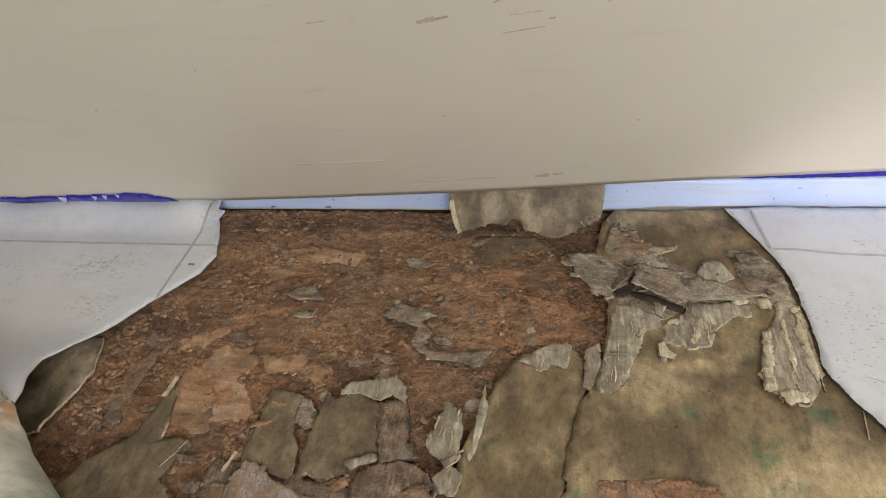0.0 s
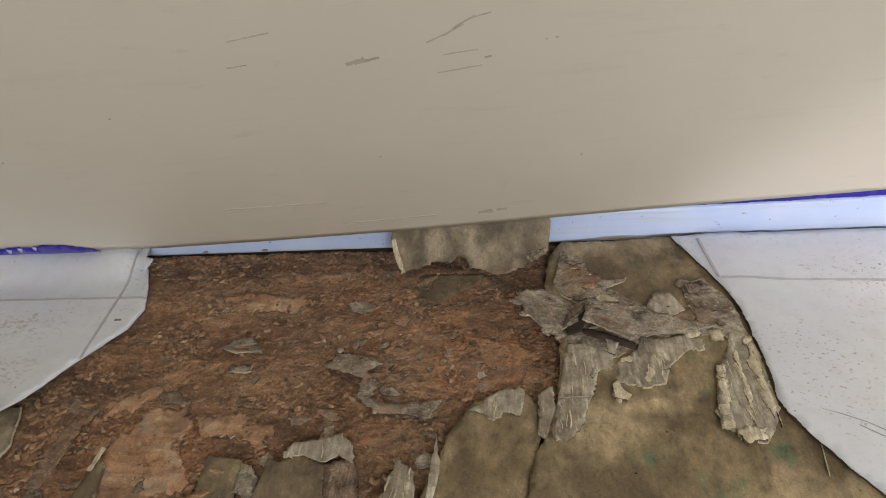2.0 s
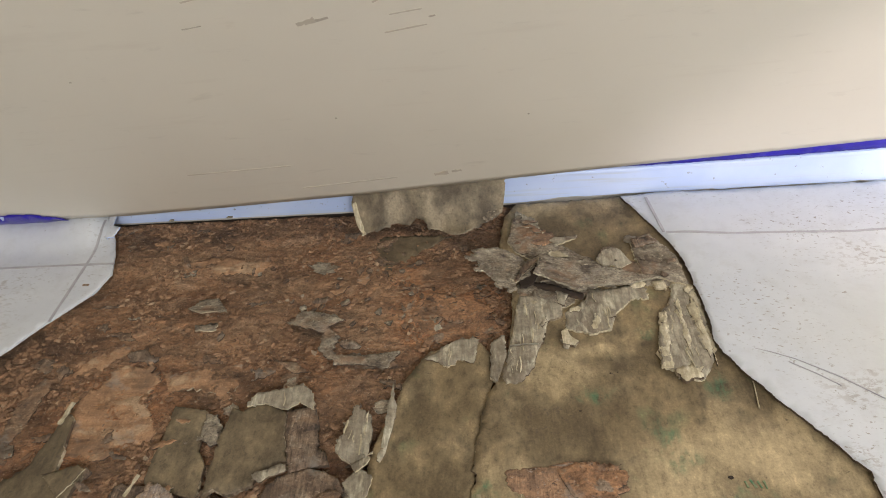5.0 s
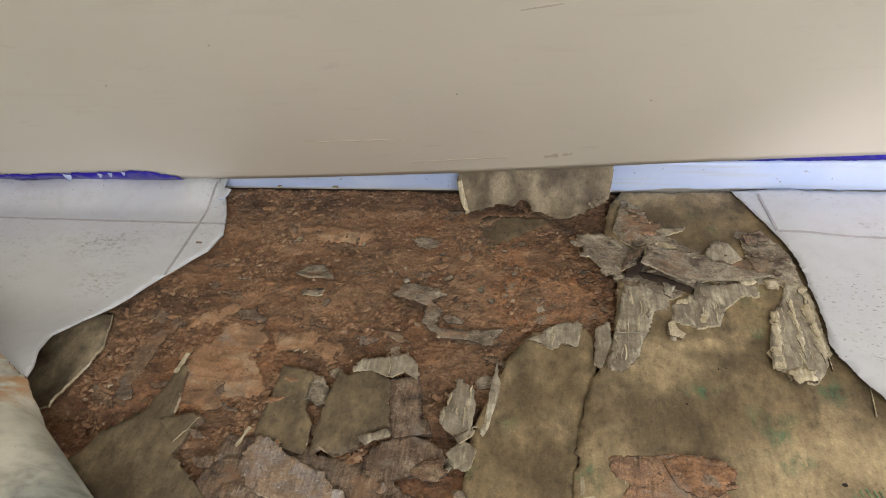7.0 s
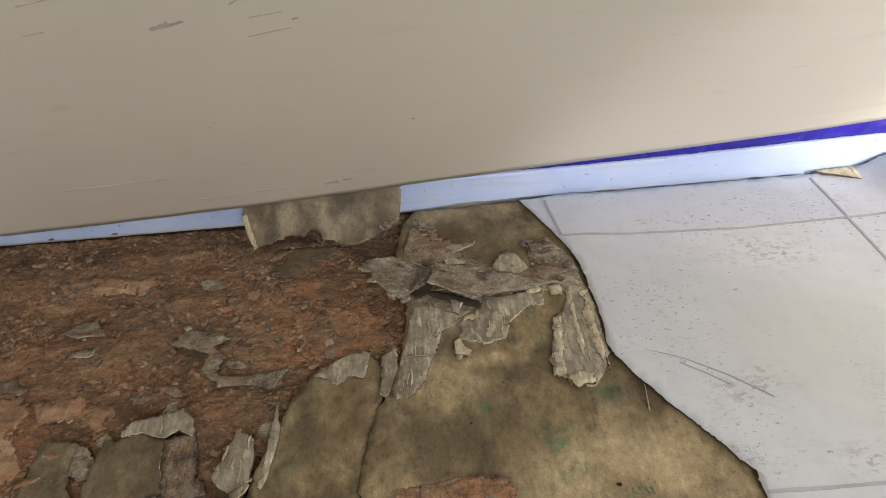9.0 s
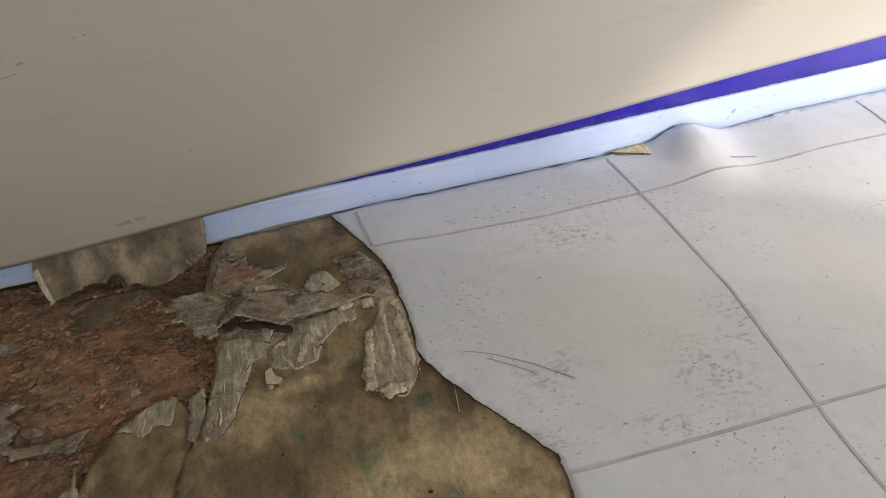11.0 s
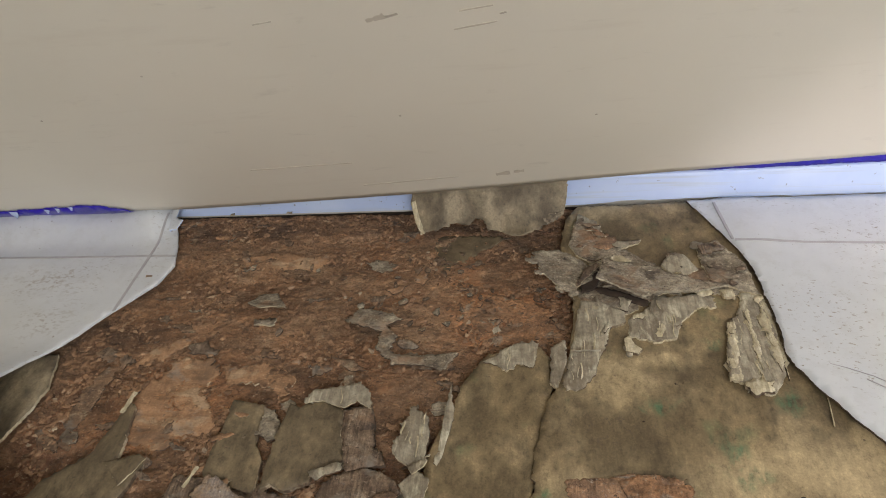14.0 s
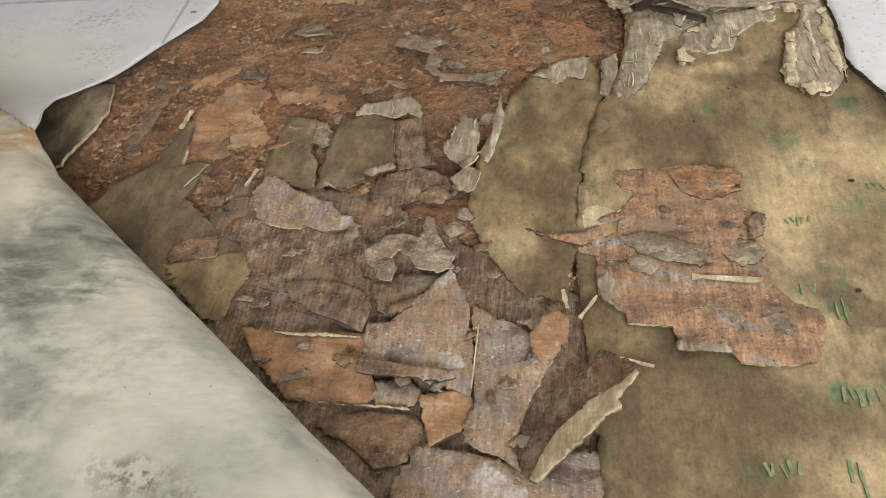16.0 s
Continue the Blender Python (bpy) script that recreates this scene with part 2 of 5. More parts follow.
def rotten():
    """Crumbling brown wood: the colours of the layers that lie open, orange where it is freshest, grey where it dried."""
    n = Nodes("rotten_wood", 0.92)
    at = n.t.nodes.new("ShaderNodeAttribute")
    at.attribute_name = "layer"
    c = n.ramp(at.outputs["Fac"], [(0.1, (0.19, 0.094, 0.046)), (0.35, (0.32, 0.164, 0.081)), (0.6, (0.41, 0.22, 0.114)), (0.9, (0.5, 0.3, 0.165))])
    c = n.mix(n.ramp(n.noise(13, 4, 0.6, n.mapped((1, 1.4, 1)), 0.4), [(0.42, 0.0), (0.6, 0.55)]), c, (0.25, 0.16, 0.096))
    c = n.mix(n.ramp(n.noise(24, 5, 0.62, n.mapped((1, 1.7, 1)), 0.6), [(0.54, 0.0), (0.64, 0.8)]), c, (0.42, 0.265, 0.16))
    c = n.mix(n.part_of(n.blobs(((-0.13, 0.6, 0.06, 0.03), (-0.06, 0.57, 0.05, 0.02), (-0.2, 0.6, 0.04, 0.025), (0.02, 0.5, 0.05, 0.03), (-0.1, 0.5, 0.04, 0.02), (0.0, 0.62, 0.04, 0.02)), 0.05, 26, 0.4), 0.55), c, (0.4, 0.26, 0.155))
    fresh = n.blobs(((0.07, 0.51, 0.055, 0.045), (0.1, 0.535, 0.045, 0.03), (0.055, 0.55, 0.02, 0.04), (-0.2, 0.43, 0.06, 0.03), (-0.22, 0.39, 0.05, 0.035)), 0.035, 34, 0.3)
    c = n.mix(n.part_of(fresh, 0.8), c, (0.45, 0.21, 0.095))
    c = n.mix(n.part_of(n.blobs(((-0.305, 0.36, 0.03, 0.07), (-0.27, 0.33, 0.03, 0.04), (-0.02, 0.33, 0.05, 0.03), (0.1, 0.5, 0.05, 0.015)), 0.03, 40, 0.4), 0.7), c, (0.2, 0.085, 0.045))
    # Darker patches along the baseboard, by the flap and the vinyl's cut edge.
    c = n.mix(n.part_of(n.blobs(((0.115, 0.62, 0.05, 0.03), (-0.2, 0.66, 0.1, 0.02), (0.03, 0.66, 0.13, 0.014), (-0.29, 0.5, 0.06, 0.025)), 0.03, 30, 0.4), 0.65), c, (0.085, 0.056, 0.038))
    patch = n.noise(62, 7, 0.62, n.mapped((1, 1.5, 1)), 0.5)
    c = n.mix(1.0, c, n.ramp(patch, [(0.32, 0.5), (0.41, 0.86), (0.5, 1.0), (0.57, 1.16), (0.68, 1.6)]), "MULTIPLY")
    grit = n.noise(230, 6, 0.7)
    fine = n.noise(800, 4, 0.6)
    c = n.mix(1.0, c, n.ramp(grit, [(0.3, 0.66), (0.45, 0.95), (0.55, 1.04), (0.7, 1.32)]), "MULTIPLY")
    c = n.mix(1.0, c, n.ramp(fine, [(0.3, 0.85), (0.7, 1.15)]), "MULTIPLY")
    c = n.mix(n.ramp(n.noise(120, 5, 0.7, n.mapped((1, 1.5, 1))), [(0.64, 0.0), (0.7, 0.65)]), c, (0.065, 0.04, 0.026))
    c = n.mix(n.ramp(n.noise(270, 4, 0.65, n.mapped((1, 1.3, 1), 50)), [(0.62, 0.0), (0.67, 0.6)]), c, (0.07, 0.042, 0.027))
    crack = n.noise(1.0, 5, 0.6, n.mapped((28, 60, 40), 8), 0.8)
    c = n.mix(n.ramp(crack, [(0.482, 0.0), (0.497, 0.5), (0.503, 0.5), (0.518, 0.0)]), c, (0.1, 0.057, 0.034))
    c = n.mix(n.ramp(n.noise(290, 4, 0.65, n.mapped((1, 1.3, 1), 10)), [(0.6, 0.0), (0.65, 0.7)]), c, (0.52, 0.35, 0.22))
    b = n.bump(n.ramp(crack, [(0.478, 1.0), (0.5, 0.0), (0.522, 1.0)]), 0.6, 0.003)
    b = n.bump(patch, 0.9, 0.008, b)
    b = n.bump(grit, 1.0, 0.005, b)
    b = n.bump(fine, 0.5, 0.0012, b)
    return n.done(c, b)


def torn_edge(name, pale, dark, at):
    """The broken rim of a layer: pale where it tore lately, dark where it rotted."""
    n = Nodes(name, 0.92)
    c = n.mix(n.ramp(n.noise(26, 4, 0.6), [(at, 0.0), (at + 0.08, 1.0)]), dark, pale)
    fibre = n.noise(1.0, 4, 0.6, n.mapped((300, 300, 90)))
    c = n.mix(1.0, c, n.ramp(fibre, [(0.3, 0.6), (0.7, 1.25)]), "MULTIPLY")
    return n.done(c, n.bump(fibre, 0.6, 0.001))


def crumb():
    n = Nodes("wood_crumb", 0.95)
    g = n.t.nodes.new("ShaderNodeNewGeometry")
    c = n.ramp(g.outputs["Random Per Island"], [(0.0, (0.13, 0.072, 0.04)), (0.5, (0.25, 0.138, 0.074)), (0.92, (0.34, 0.2, 0.113)), (1.0, (0.42, 0.29, 0.18))])
    grit = n.noise(1200, 4, 0.7)
    c = n.mix(1.0, c, n.ramp(grit, [(0.3, 0.7), (0.7, 1.25)]), "MULTIPLY")
    return n.done(c, n.bump(grit, 0.5, 0.0006))


def chip():
    n = Nodes("wood_chip", 0.9)
    g = n.t.nodes.new("ShaderNodeObjectInfo")
    c = n.ramp(g.outputs["Random"], [(0.0, (0.12, 0.07, 0.042)), (0.45, (0.24, 0.138, 0.078)), (0.75, (0.33, 0.2, 0.118)), (0.95, (0.42, 0.325, 0.225))])
    fibre = n.noise(1.0, 5, 0.65, n.mapped((90, 500, 200)))
    c = n.mix(1.0, c, n.ramp(fibre, [(0.3, 0.6), (0.7, 1.3)]), "MULTIPLY")
    return n.done(c, n.bump(fibre, 0.6, 0.001))


def vinyl_face():
    n = Nodes("vinyl_face", 0.42)
    c = n.mix(n.ramp(n.noise(7, 6, 0.65), [(0.35, 0.0), (0.65, 1.0)]), (0.54, 0.555, 0.585), (0.63, 0.64, 0.655))
    c = n.mix(n.ramp(n.noise(55, 6, 0.75), [(0.5, 0.0), (0.8, 0.6)]), c, (0.46, 0.455, 0.45))
    cl = n.ramp(n.noise(9, 3, 0.5), [(0.45, 0.0), (0.62, 1.0)])
    sp = n.ramp(n.noise(210, 3, 0.6, n.mapped((1.0, 1.6, 1.0), 35)), [(0.6, 0.0), (0.68, 0.9)])
    c = n.mix(n.mix(cl, (0, 0, 0), sp), c, (0.3, 0.27, 0.24))
    c = n.mix(n.ramp(n.noise(130, 2, 0.5), [(0.74, 0.0), (0.77, 0.8)]), c, (0.2, 0.16, 0.13))
    soiled = n.blobs(((0.5, 0.45, 0.12, 0.13), (0.72, 0.45, 0.1, 0.14), (-0.45, 0.5, 0.12, 0.06)), 0.06, 12, 0.5)
    c = n.mix(n.part_of(soiled, 0.55), c, (0.57, 0.555, 0.5))
    dirt = n.blobs(((0.543, 0.36, 0.035, 0.045), (0.482, 0.324, 0.03, 0.015), (0.586, 0.405, 0.02, 0.04), (0.395, 0.332, 0.02, 0.01), (0.42, 0.4, 0.03, 0.02), (0.5, 0.56, 0.05, 0.03), (-0.4, 0.57, 0.05, 0.02), (-0.37, 0.51, 0.03, 0.03)), 0.03, 40, 0.5)
    smut = n.ramp(n.noise(1.0, 4, 0.65, n.mapped((150, 230, 100), 20), 0.3), [(0.52, 0.0), (0.6, 0.7)])
    c = n.mix(n.part_of(dirt, smut), c, (0.3, 0.255, 0.215))
    return n.done(c, n.bump(n.noise(380, 4, 0.6), 0.18, 0.0006))


def vinyl_back():
    n = Nodes("vinyl_backing", 0.7)
    c = n.mix(n.ramp(n.noise(6, 3, 0.5, warp=0.2), [(0.38, 0.0), (0.62, 1.0)]), (0.53, 0.51, 0.42), (0.38, 0.39, 0.345))
    c = n.mix(n.ramp(n.noise(11, 3, 0.55, n.mapped((1, 1.5, 1), -38), 0.3), [(0.43, 0.0), (0.6, 0.85)]), c, (0.22, 0.235, 0.205))
    damp = n.blobs(((-0.27, 0.205, 0.05, 0.035), (-0.21, 0.19, 0.04, 0.022), (-0.255, 0.175, 0.05, 0.012), (-0.235, 0.235, 0.05, 0.012)), 0.03, 30, 0.5)
    c = n.mix(n.part_of(damp, n.ramp(n.noise(1.0, 5, 0.65, n.mapped((20, 70, 20), -25), 0.3), [(0.38, 0.0), (0.54, 0.92)])), c, (0.095, 0.105, 0.088))
    c = n.mix(n.ramp(n.noise(1.0, 5, 0.65, n.mapped((14, 75, 30), -25), 0.3), [(0.5, 0.0), (0.66, 0.5)]), c, (0.25, 0.245, 0.2))
    c = n.mix(1.0, c, n.ramp(n.noise(60, 6, 0.7, n.mapped((1, 2, 1), -25)), [(0.34, 0.72), (0.5, 1.0), (0.66, 1.2)]), "MULTIPLY")
    c = n.mix(n.part_of(n.blobs(((-0.18, 0.165, 0.05, 0.02), (-0.12, 0.11, 0.07, 0.05), (-0.04, 0.05, 0.08, 0.06), (-0.15, 0.08, 0.05, 0.04)), 0.05, 18, 0.5), 0.65), c, (0.57, 0.55, 0.465))
    c = n.mix(n.ramp(n.noise(14, 4, 0.6, warp=0.3), [(0.58, 0.0), (0.7, 0.7)]), c, (0.64, 0.62, 0.54))
    c = n.mix(n.part_of(n.blobs(((-0.33, 0.28, 0.06, 0.05), (-0.4, 0.3, 0.06, 0.04)), 0.03, 26, 0.5), 0.65), c, (0.6, 0.55, 0.42))
    band = n.ramp(n.noise(1.0, 5, 0.6, n.mapped((14, 75, 20), 14), 0.4), [(0.42, 0.0), (0.56, 1.0)])
    c = n.mix(n.part_of(n.blobs(((-0.38, 0.35, 0.085, 0.05), (-0.34, 0.335, 0.03, 0.02)), 0.02, 30, 0.4), band), c, (0.33, 0.185, 0.085))
    c = n.mix(n.part_of(n.blobs(((-0.128, 0.067, 0.03, 0.012), (-0.1, 0.045, 0.02, 0.02)), 0.02, 40, 0.5), n.ramp(n.noise(130, 5, 0.7), [(0.45, 0.0), (0.55, 0.9)])), c, (0.12, 0.07, 0.06))
    c = n.mix(n.ramp(n.noise(120, 4, 0.7), [(0.68, 0.0), (0.72, 0.6)]), c, (0.12, 0.1, 0.09))
    return n.done(c, n.bump(n.noise(1.0, 5, 0.6, n.mapped((60, 200, 80), -25)), 0.3, 0.0008))


def panel_paint():
    n = Nodes("beige_paint", 0.5)
    c = n.mix(n.ramp(n.noise(3.5, 4, 0.55), [(0.3, 0.0), (0.7, 1.0)]), (0.655, 0.61, 0.522), (0.7, 0.652, 0.56))
    smear = n.noise(1.0, 4, 0.6, n.mapped((7, 40, 60), 8))
    c = n.mix(n.ramp(smear, [(0.6, 0.0), (0.8, 0.5)]), c, (0.59, 0.53, 0.445))
    grime = n.noise(1.0, 5, 0.65, n.mapped((22, 60, 90), 6), 0.3)
    c = n.mix(n.ramp(grime, [(0.62, 0.0), (0.78, 0.3)]), c, (0.42, 0.37, 0.31))
    return n.done(c, n.bump(n.noise(130, 3, 0.5), 0.08, 0.001))


def board_paint():
    """White gloss with a bluish cast: grey wipe marks along it, dirt at its foot in streaks."""
    n = Nodes("white_gloss_paint", 0.32)
    c = n.mix(n.ramp(n.noise(12, 4, 0.6), [(0.35, 0.0), (0.65, 1.0)]), (0.5, 0.61, 0.88), (0.58, 0.68, 0.9))
    c = n.mix(n.ramp(n.noise(1.0, 5, 0.6, n.mapped((5, 30, 160))), [(0.56, 0.0), (0.68, 0.45)]), c, (0.5, 0.54, 0.58))
    c = n.mix(n.ramp(n.noise(150, 3, 0.6), [(0.68, 0.0), (0.72, 0.7)]), c, (0.16, 0.14, 0.12))
    return n.done(c, n.bump(n.noise(110, 4, 0.6), 0.12, 0.001))


def plain(name, colour, other, scale, rough, relief=0.1, metal=0.0):
    n = Nodes(name, rough)
    n.b.inputs["Metallic"].default_value = metal
    v = n.noise(scale, 5, 0.6)
    return n.done(n.mix(n.ramp(v, [(0.35, 0.0), (0.65, 1.0)]), colour, other), n.bump(n.noise(scale * 9, 4, 0.6), relief, 0.001))


ROTTEN, CRUMB, CHIP = rotten(), crumb(), chip()
VINYL, BACKING, PAINT = vinyl_face(), vinyl_back(), panel_paint()
VENEER = mouldy("mouldy_veneer", (0.25, 0.183, 0.096), (0.39, 0.298, 0.17), (0.118, 0.084, 0.042),
                damp=((0.175, 0.385, 0.05, 0.022), (0.223, 0.395, 0.03, 0.03), (0.065, 0.387, 0.03, 0.03), (0.085, 0.33, 0.022, 0.03), (0.1, 0.4, 0.018, 0.025), (0.29, 0.3, 0.02, 0.03), (0.215, 0.64, 0.05, 0.02), (0.13, 0.15, 0.03, 0.04),
                      (0.15, 0.18, 0.03, 0.015), (0.18, 0.14, 0.06, 0.04), (0.225, 0.135, 0.05, 0.035), (0.17, 0.09, 0.06, 0.04)),
                clean=((0.255, 0.315, 0.045, 0.045), (0.122, 0.295, 0.014, 0.022), (0.33, 0.35, 0.05, 0.03), (0.26, 0.115, 0.03, 0.02), (0.06, 0.27, 0.02, 0.025)),
                mould=((0.215, 0.14, 0.05, 0.03), (0.258, 0.155, 0.03, 0.02), (0.288, 0.3, 0.02, 0.03), (0.16, 0.15, 0.03, 0.03), (0.29, 0.2, 0.02, 0.02), (0.17, 0.385, 0.05, 0.02)), green=0.5)
FLAPPED = mouldy("damp_grey_veneer", (0.21, 0.165, 0.102), (0.31, 0.252, 0.168), (0.1, 0.075, 0.046), damp=((0.1, 0.675, 0.025, 0.03), (0.125, 0.66, 0.02, 0.03), (0.01, 0.68, 0.012, 0.02), (0.055, 0.69, 0.012, 0.02)), clean=((0.03, 0.66, 0.014, 0.02), (0.07, 0.655, 0.012, 0.02)), step=(0.42, 0.56))
OLIVE = mouldy("olive_veneer", (0.145, 0.108, 0.062), (0.19, 0.143, 0.082), (0.1, 0.072, 0.04), step=(0.46, 0.62))
GREY = weathered("grey_torn_wood", (0.41, 0.36, 0.265), (0.25, 0.205, 0.145), 34, (260, 26, 90), (0.12, 0.092, 0.064), 0.45, (0.64, 0.58, 0.43),
                 (0.07, 0.05, 0.036), 0.66, 0.9, 1.0)
GREYX = flaky("grey_flaking_ply", ((0.1, 0.076, 0.053), (0.225, 0.18, 0.127), (0.3, 0.25, 0.182), (0.43, 0.37, 0.27)), 45, (1, 1.5, 1), (90, 200, 90), 0.3)
CREAM = weathered("cream_wood_fibre", (0.62, 0.54, 0.37), (0.46, 0.39, 0.25), 45, (380, 20, 90), (0.26, 0.2, 0.125), 0.45, (0.7, 0.63, 0.47),
                  None, 0.7, 0.85, 0.9)
RUST = flaky("rusty_inner_ply", ((0.1, 0.073, 0.056), (0.27, 0.162, 0.098), (0.37, 0.218, 0.125), (0.31, 0.268, 0.232)), 19, (1, 2.8, 1), (420, 40, 90), 0.35, 0.9)
BROWN = flaky("brown_torn_ply", ((0.085, 0.06, 0.044), (0.165, 0.112, 0.074), (0.215, 0.15, 0.1), (0.3, 0.23, 0.165)), 42, (1, 1.2, 1), (420, 45, 90), 0.6)
TAN = flaky("tan_inner_ply", ((0.17, 0.095, 0.052), (0.31, 0.174, 0.092), (0.37, 0.212, 0.114), (0.41, 0.275, 0.165)), 26, (1, 2.2, 1), (26, 220, 90), 0.2, 0.6, gritty=0.5)
MAUVE = flaky("grey_mauve_ply", ((0.14, 0.1, 0.08), (0.29, 0.238, 0.2), (0.33, 0.232, 0.152), (0.45, 0.405, 0.37)), 24, (1, 1.4, 1), (380, 60, 90), 0.3, 0.9, gritty=0.75)
ORANGE = flaky("orange_rot", ((0.11, 0.068, 0.044), (0.28, 0.15, 0.078), (0.38, 0.2, 0.1), (0.29, 0.215, 0.15)), 50, (1, 1.2, 1), (90, 90, 80), 0.3, 1.2)
ROTTEN_PLAIN = flaky("rotten_flake", ((0.09, 0.058, 0.04), (0.18, 0.112, 0.068), (0.25, 0.158, 0.095), (0.34, 0.25, 0.16)), 46, (1, 1.7, 1), (60, 160, 80), 0.3)
RAW = torn_edge("raw_torn_edge", (0.52, 0.43, 0.29), (0.13, 0.088, 0.054), 0.5)
DARKEDGE = torn_edge("dark_torn_edge", (0.3, 0.22, 0.14), (0.085, 0.055, 0.036), 0.58)
BASE = board_paint()
TAPE = plain("blue_tape", (0.014, 0.007, 0.28), (0.026, 0.011, 0.39), 40, 0.28, 0.3)
GREEN = plain("green_ink", (0.09, 0.2, 0.1), (0.27, 0.27, 0.15), 260, 0.8, 0.2)
JOINT = plain("grey_joint_print", (0.36, 0.345, 0.36), (0.46, 0.44, 0.45), 60, 0.55)
SCUFF = plain("scuff_mark", (0.36, 0.315, 0.26), (0.53, 0.475, 0.395), 160, 0.7)
FAINT = plain("faint_scuff", (0.46, 0.405, 0.33), (0.54, 0.475, 0.39), 90, 0.6)
STEEL = plain("staple_steel", (0.6, 0.58, 0.52), (0.4, 0.36, 0.3), 200, 0.4, 0.2, 0.9)
PLASTER = plain("plaster_wall", (0.62, 0.58, 0.5), (0.66, 0.62, 0.55), 3, 0.8)
SOIL = plain("outside_paving", (0.32, 0.3, 0.27), (0.4, 0.38, 0.34), 3, 0.9, 0.3)
# Near-black fill that paints shade into gaps, hollows and holes.
SHADOWGAP = plain("dark_shade_fill", (0.034, 0.022, 0.015), (0.065, 0.042, 0.027), 60, 0.95, 0.4)

# ---- building helpers ----
from mathutils.geometry import delaunay_2d_cdt


def obj(name, verts, faces, mats, parent=None, label="", idx=None, smooth=False):
    me = bpy.data.meshes.new(name)
    me.from_pydata(verts, [], faces)
    for m in mats:
        me.materials.append(m)
    if idx is not None:
        me.polygons.foreach_set("material_index", idx)
    if smooth:
        me.polygons.foreach_set("use_smooth", [True] * len(me.polygons) if smooth is True else smooth)
    me.update()
    ob = new(name, me)
    if parent:
        ob.parent = parent
    if label:
        ob["label"] = label
    return ob


def box(name, lo, hi, mat, parent=None, bevel=0.0, label=""):
    bm = bmesh.new()
    bmesh.ops.create_cube(bm, size=1)
    for v in bm.verts:
        v.co = [lo[i] + (v.co[i] + 0.5) * (hi[i] - lo[i]) for i in range(3)]
    if bevel:
        bmesh.ops.bevel(bm, geom=bm.edges[:], offset=bevel, segments=3, affect="EDGES", profile=0.5)
    me = bpy.data.meshes.new(name)
    bm.to_mesh(me)
    bm.free()
    me.materials.append(mat)
    ob = new(name, me)
    if parent:
        ob.parent = parent
    if label:
        ob["label"] = label
    return ob


def inside(x, y, poly):
    hit = False
    for (x1, y1), (x2, y2) in zip(poly, poly[1:] + poly[:1]):
        if (y1 > y) != (y2 > y) and x < (x2 - x1) * (y - y1) / (y2 - y1) + x1:
            hit = not hit
    return hit


def ragged(outline, jag, step, seed, fine=1.0):
    """The outline with torn edges: uneven at three sizes."""
    pts = []
    for i, (a, b) in enumerate(zip(outline, outline[1:] + outline[:1])):
        a, b = Vector(a), Vector(b)
        d = b - a
        n = max(1, int(d.length / step))
        side = Vector((-d.y, d.x)).normalized() if d.length else Vector((0, 0))
        for k in range(n):
            p = a + d * (k / n)
            q = Vector((p.x, p.y, seed * 3.7))
            w = noise.noise(q * 55) * 1.5 + (0.55 - 2.2 * abs(noise.noise(q * 150))) * 0.9 * fine + noise.noise(q * 420) * 0.9 * fine
            w *= 0.25 + 1.5 * max(0.0, min(1.0, 0.5 + 1.6 * noise.noise(Vector((p.x * 38, p.y * 38, seed + 9)))))
            fade = min(1.0, 0.35 + 4 * min(k, n - k) / n)
            pts.append((p + side * (jag * w * fade))[:])
    return pts


def rim_distance(p, outline):
    best = 1.0
    for (x1, y1), (x2, y2) in zip(outline, outline[1:] + outline[:1]):
        dx, dy = x2 - x1, y2 - y1
        t = max(0.0, min(1.0, ((p[0] - x1) * dx + (p[1] - y1) * dy) / max(1e-12, dx * dx + dy * dy)))
        best = min(best, math.hypot(p[0] - x1 - t * dx, p[1] - y1 - t * dy))
    return best


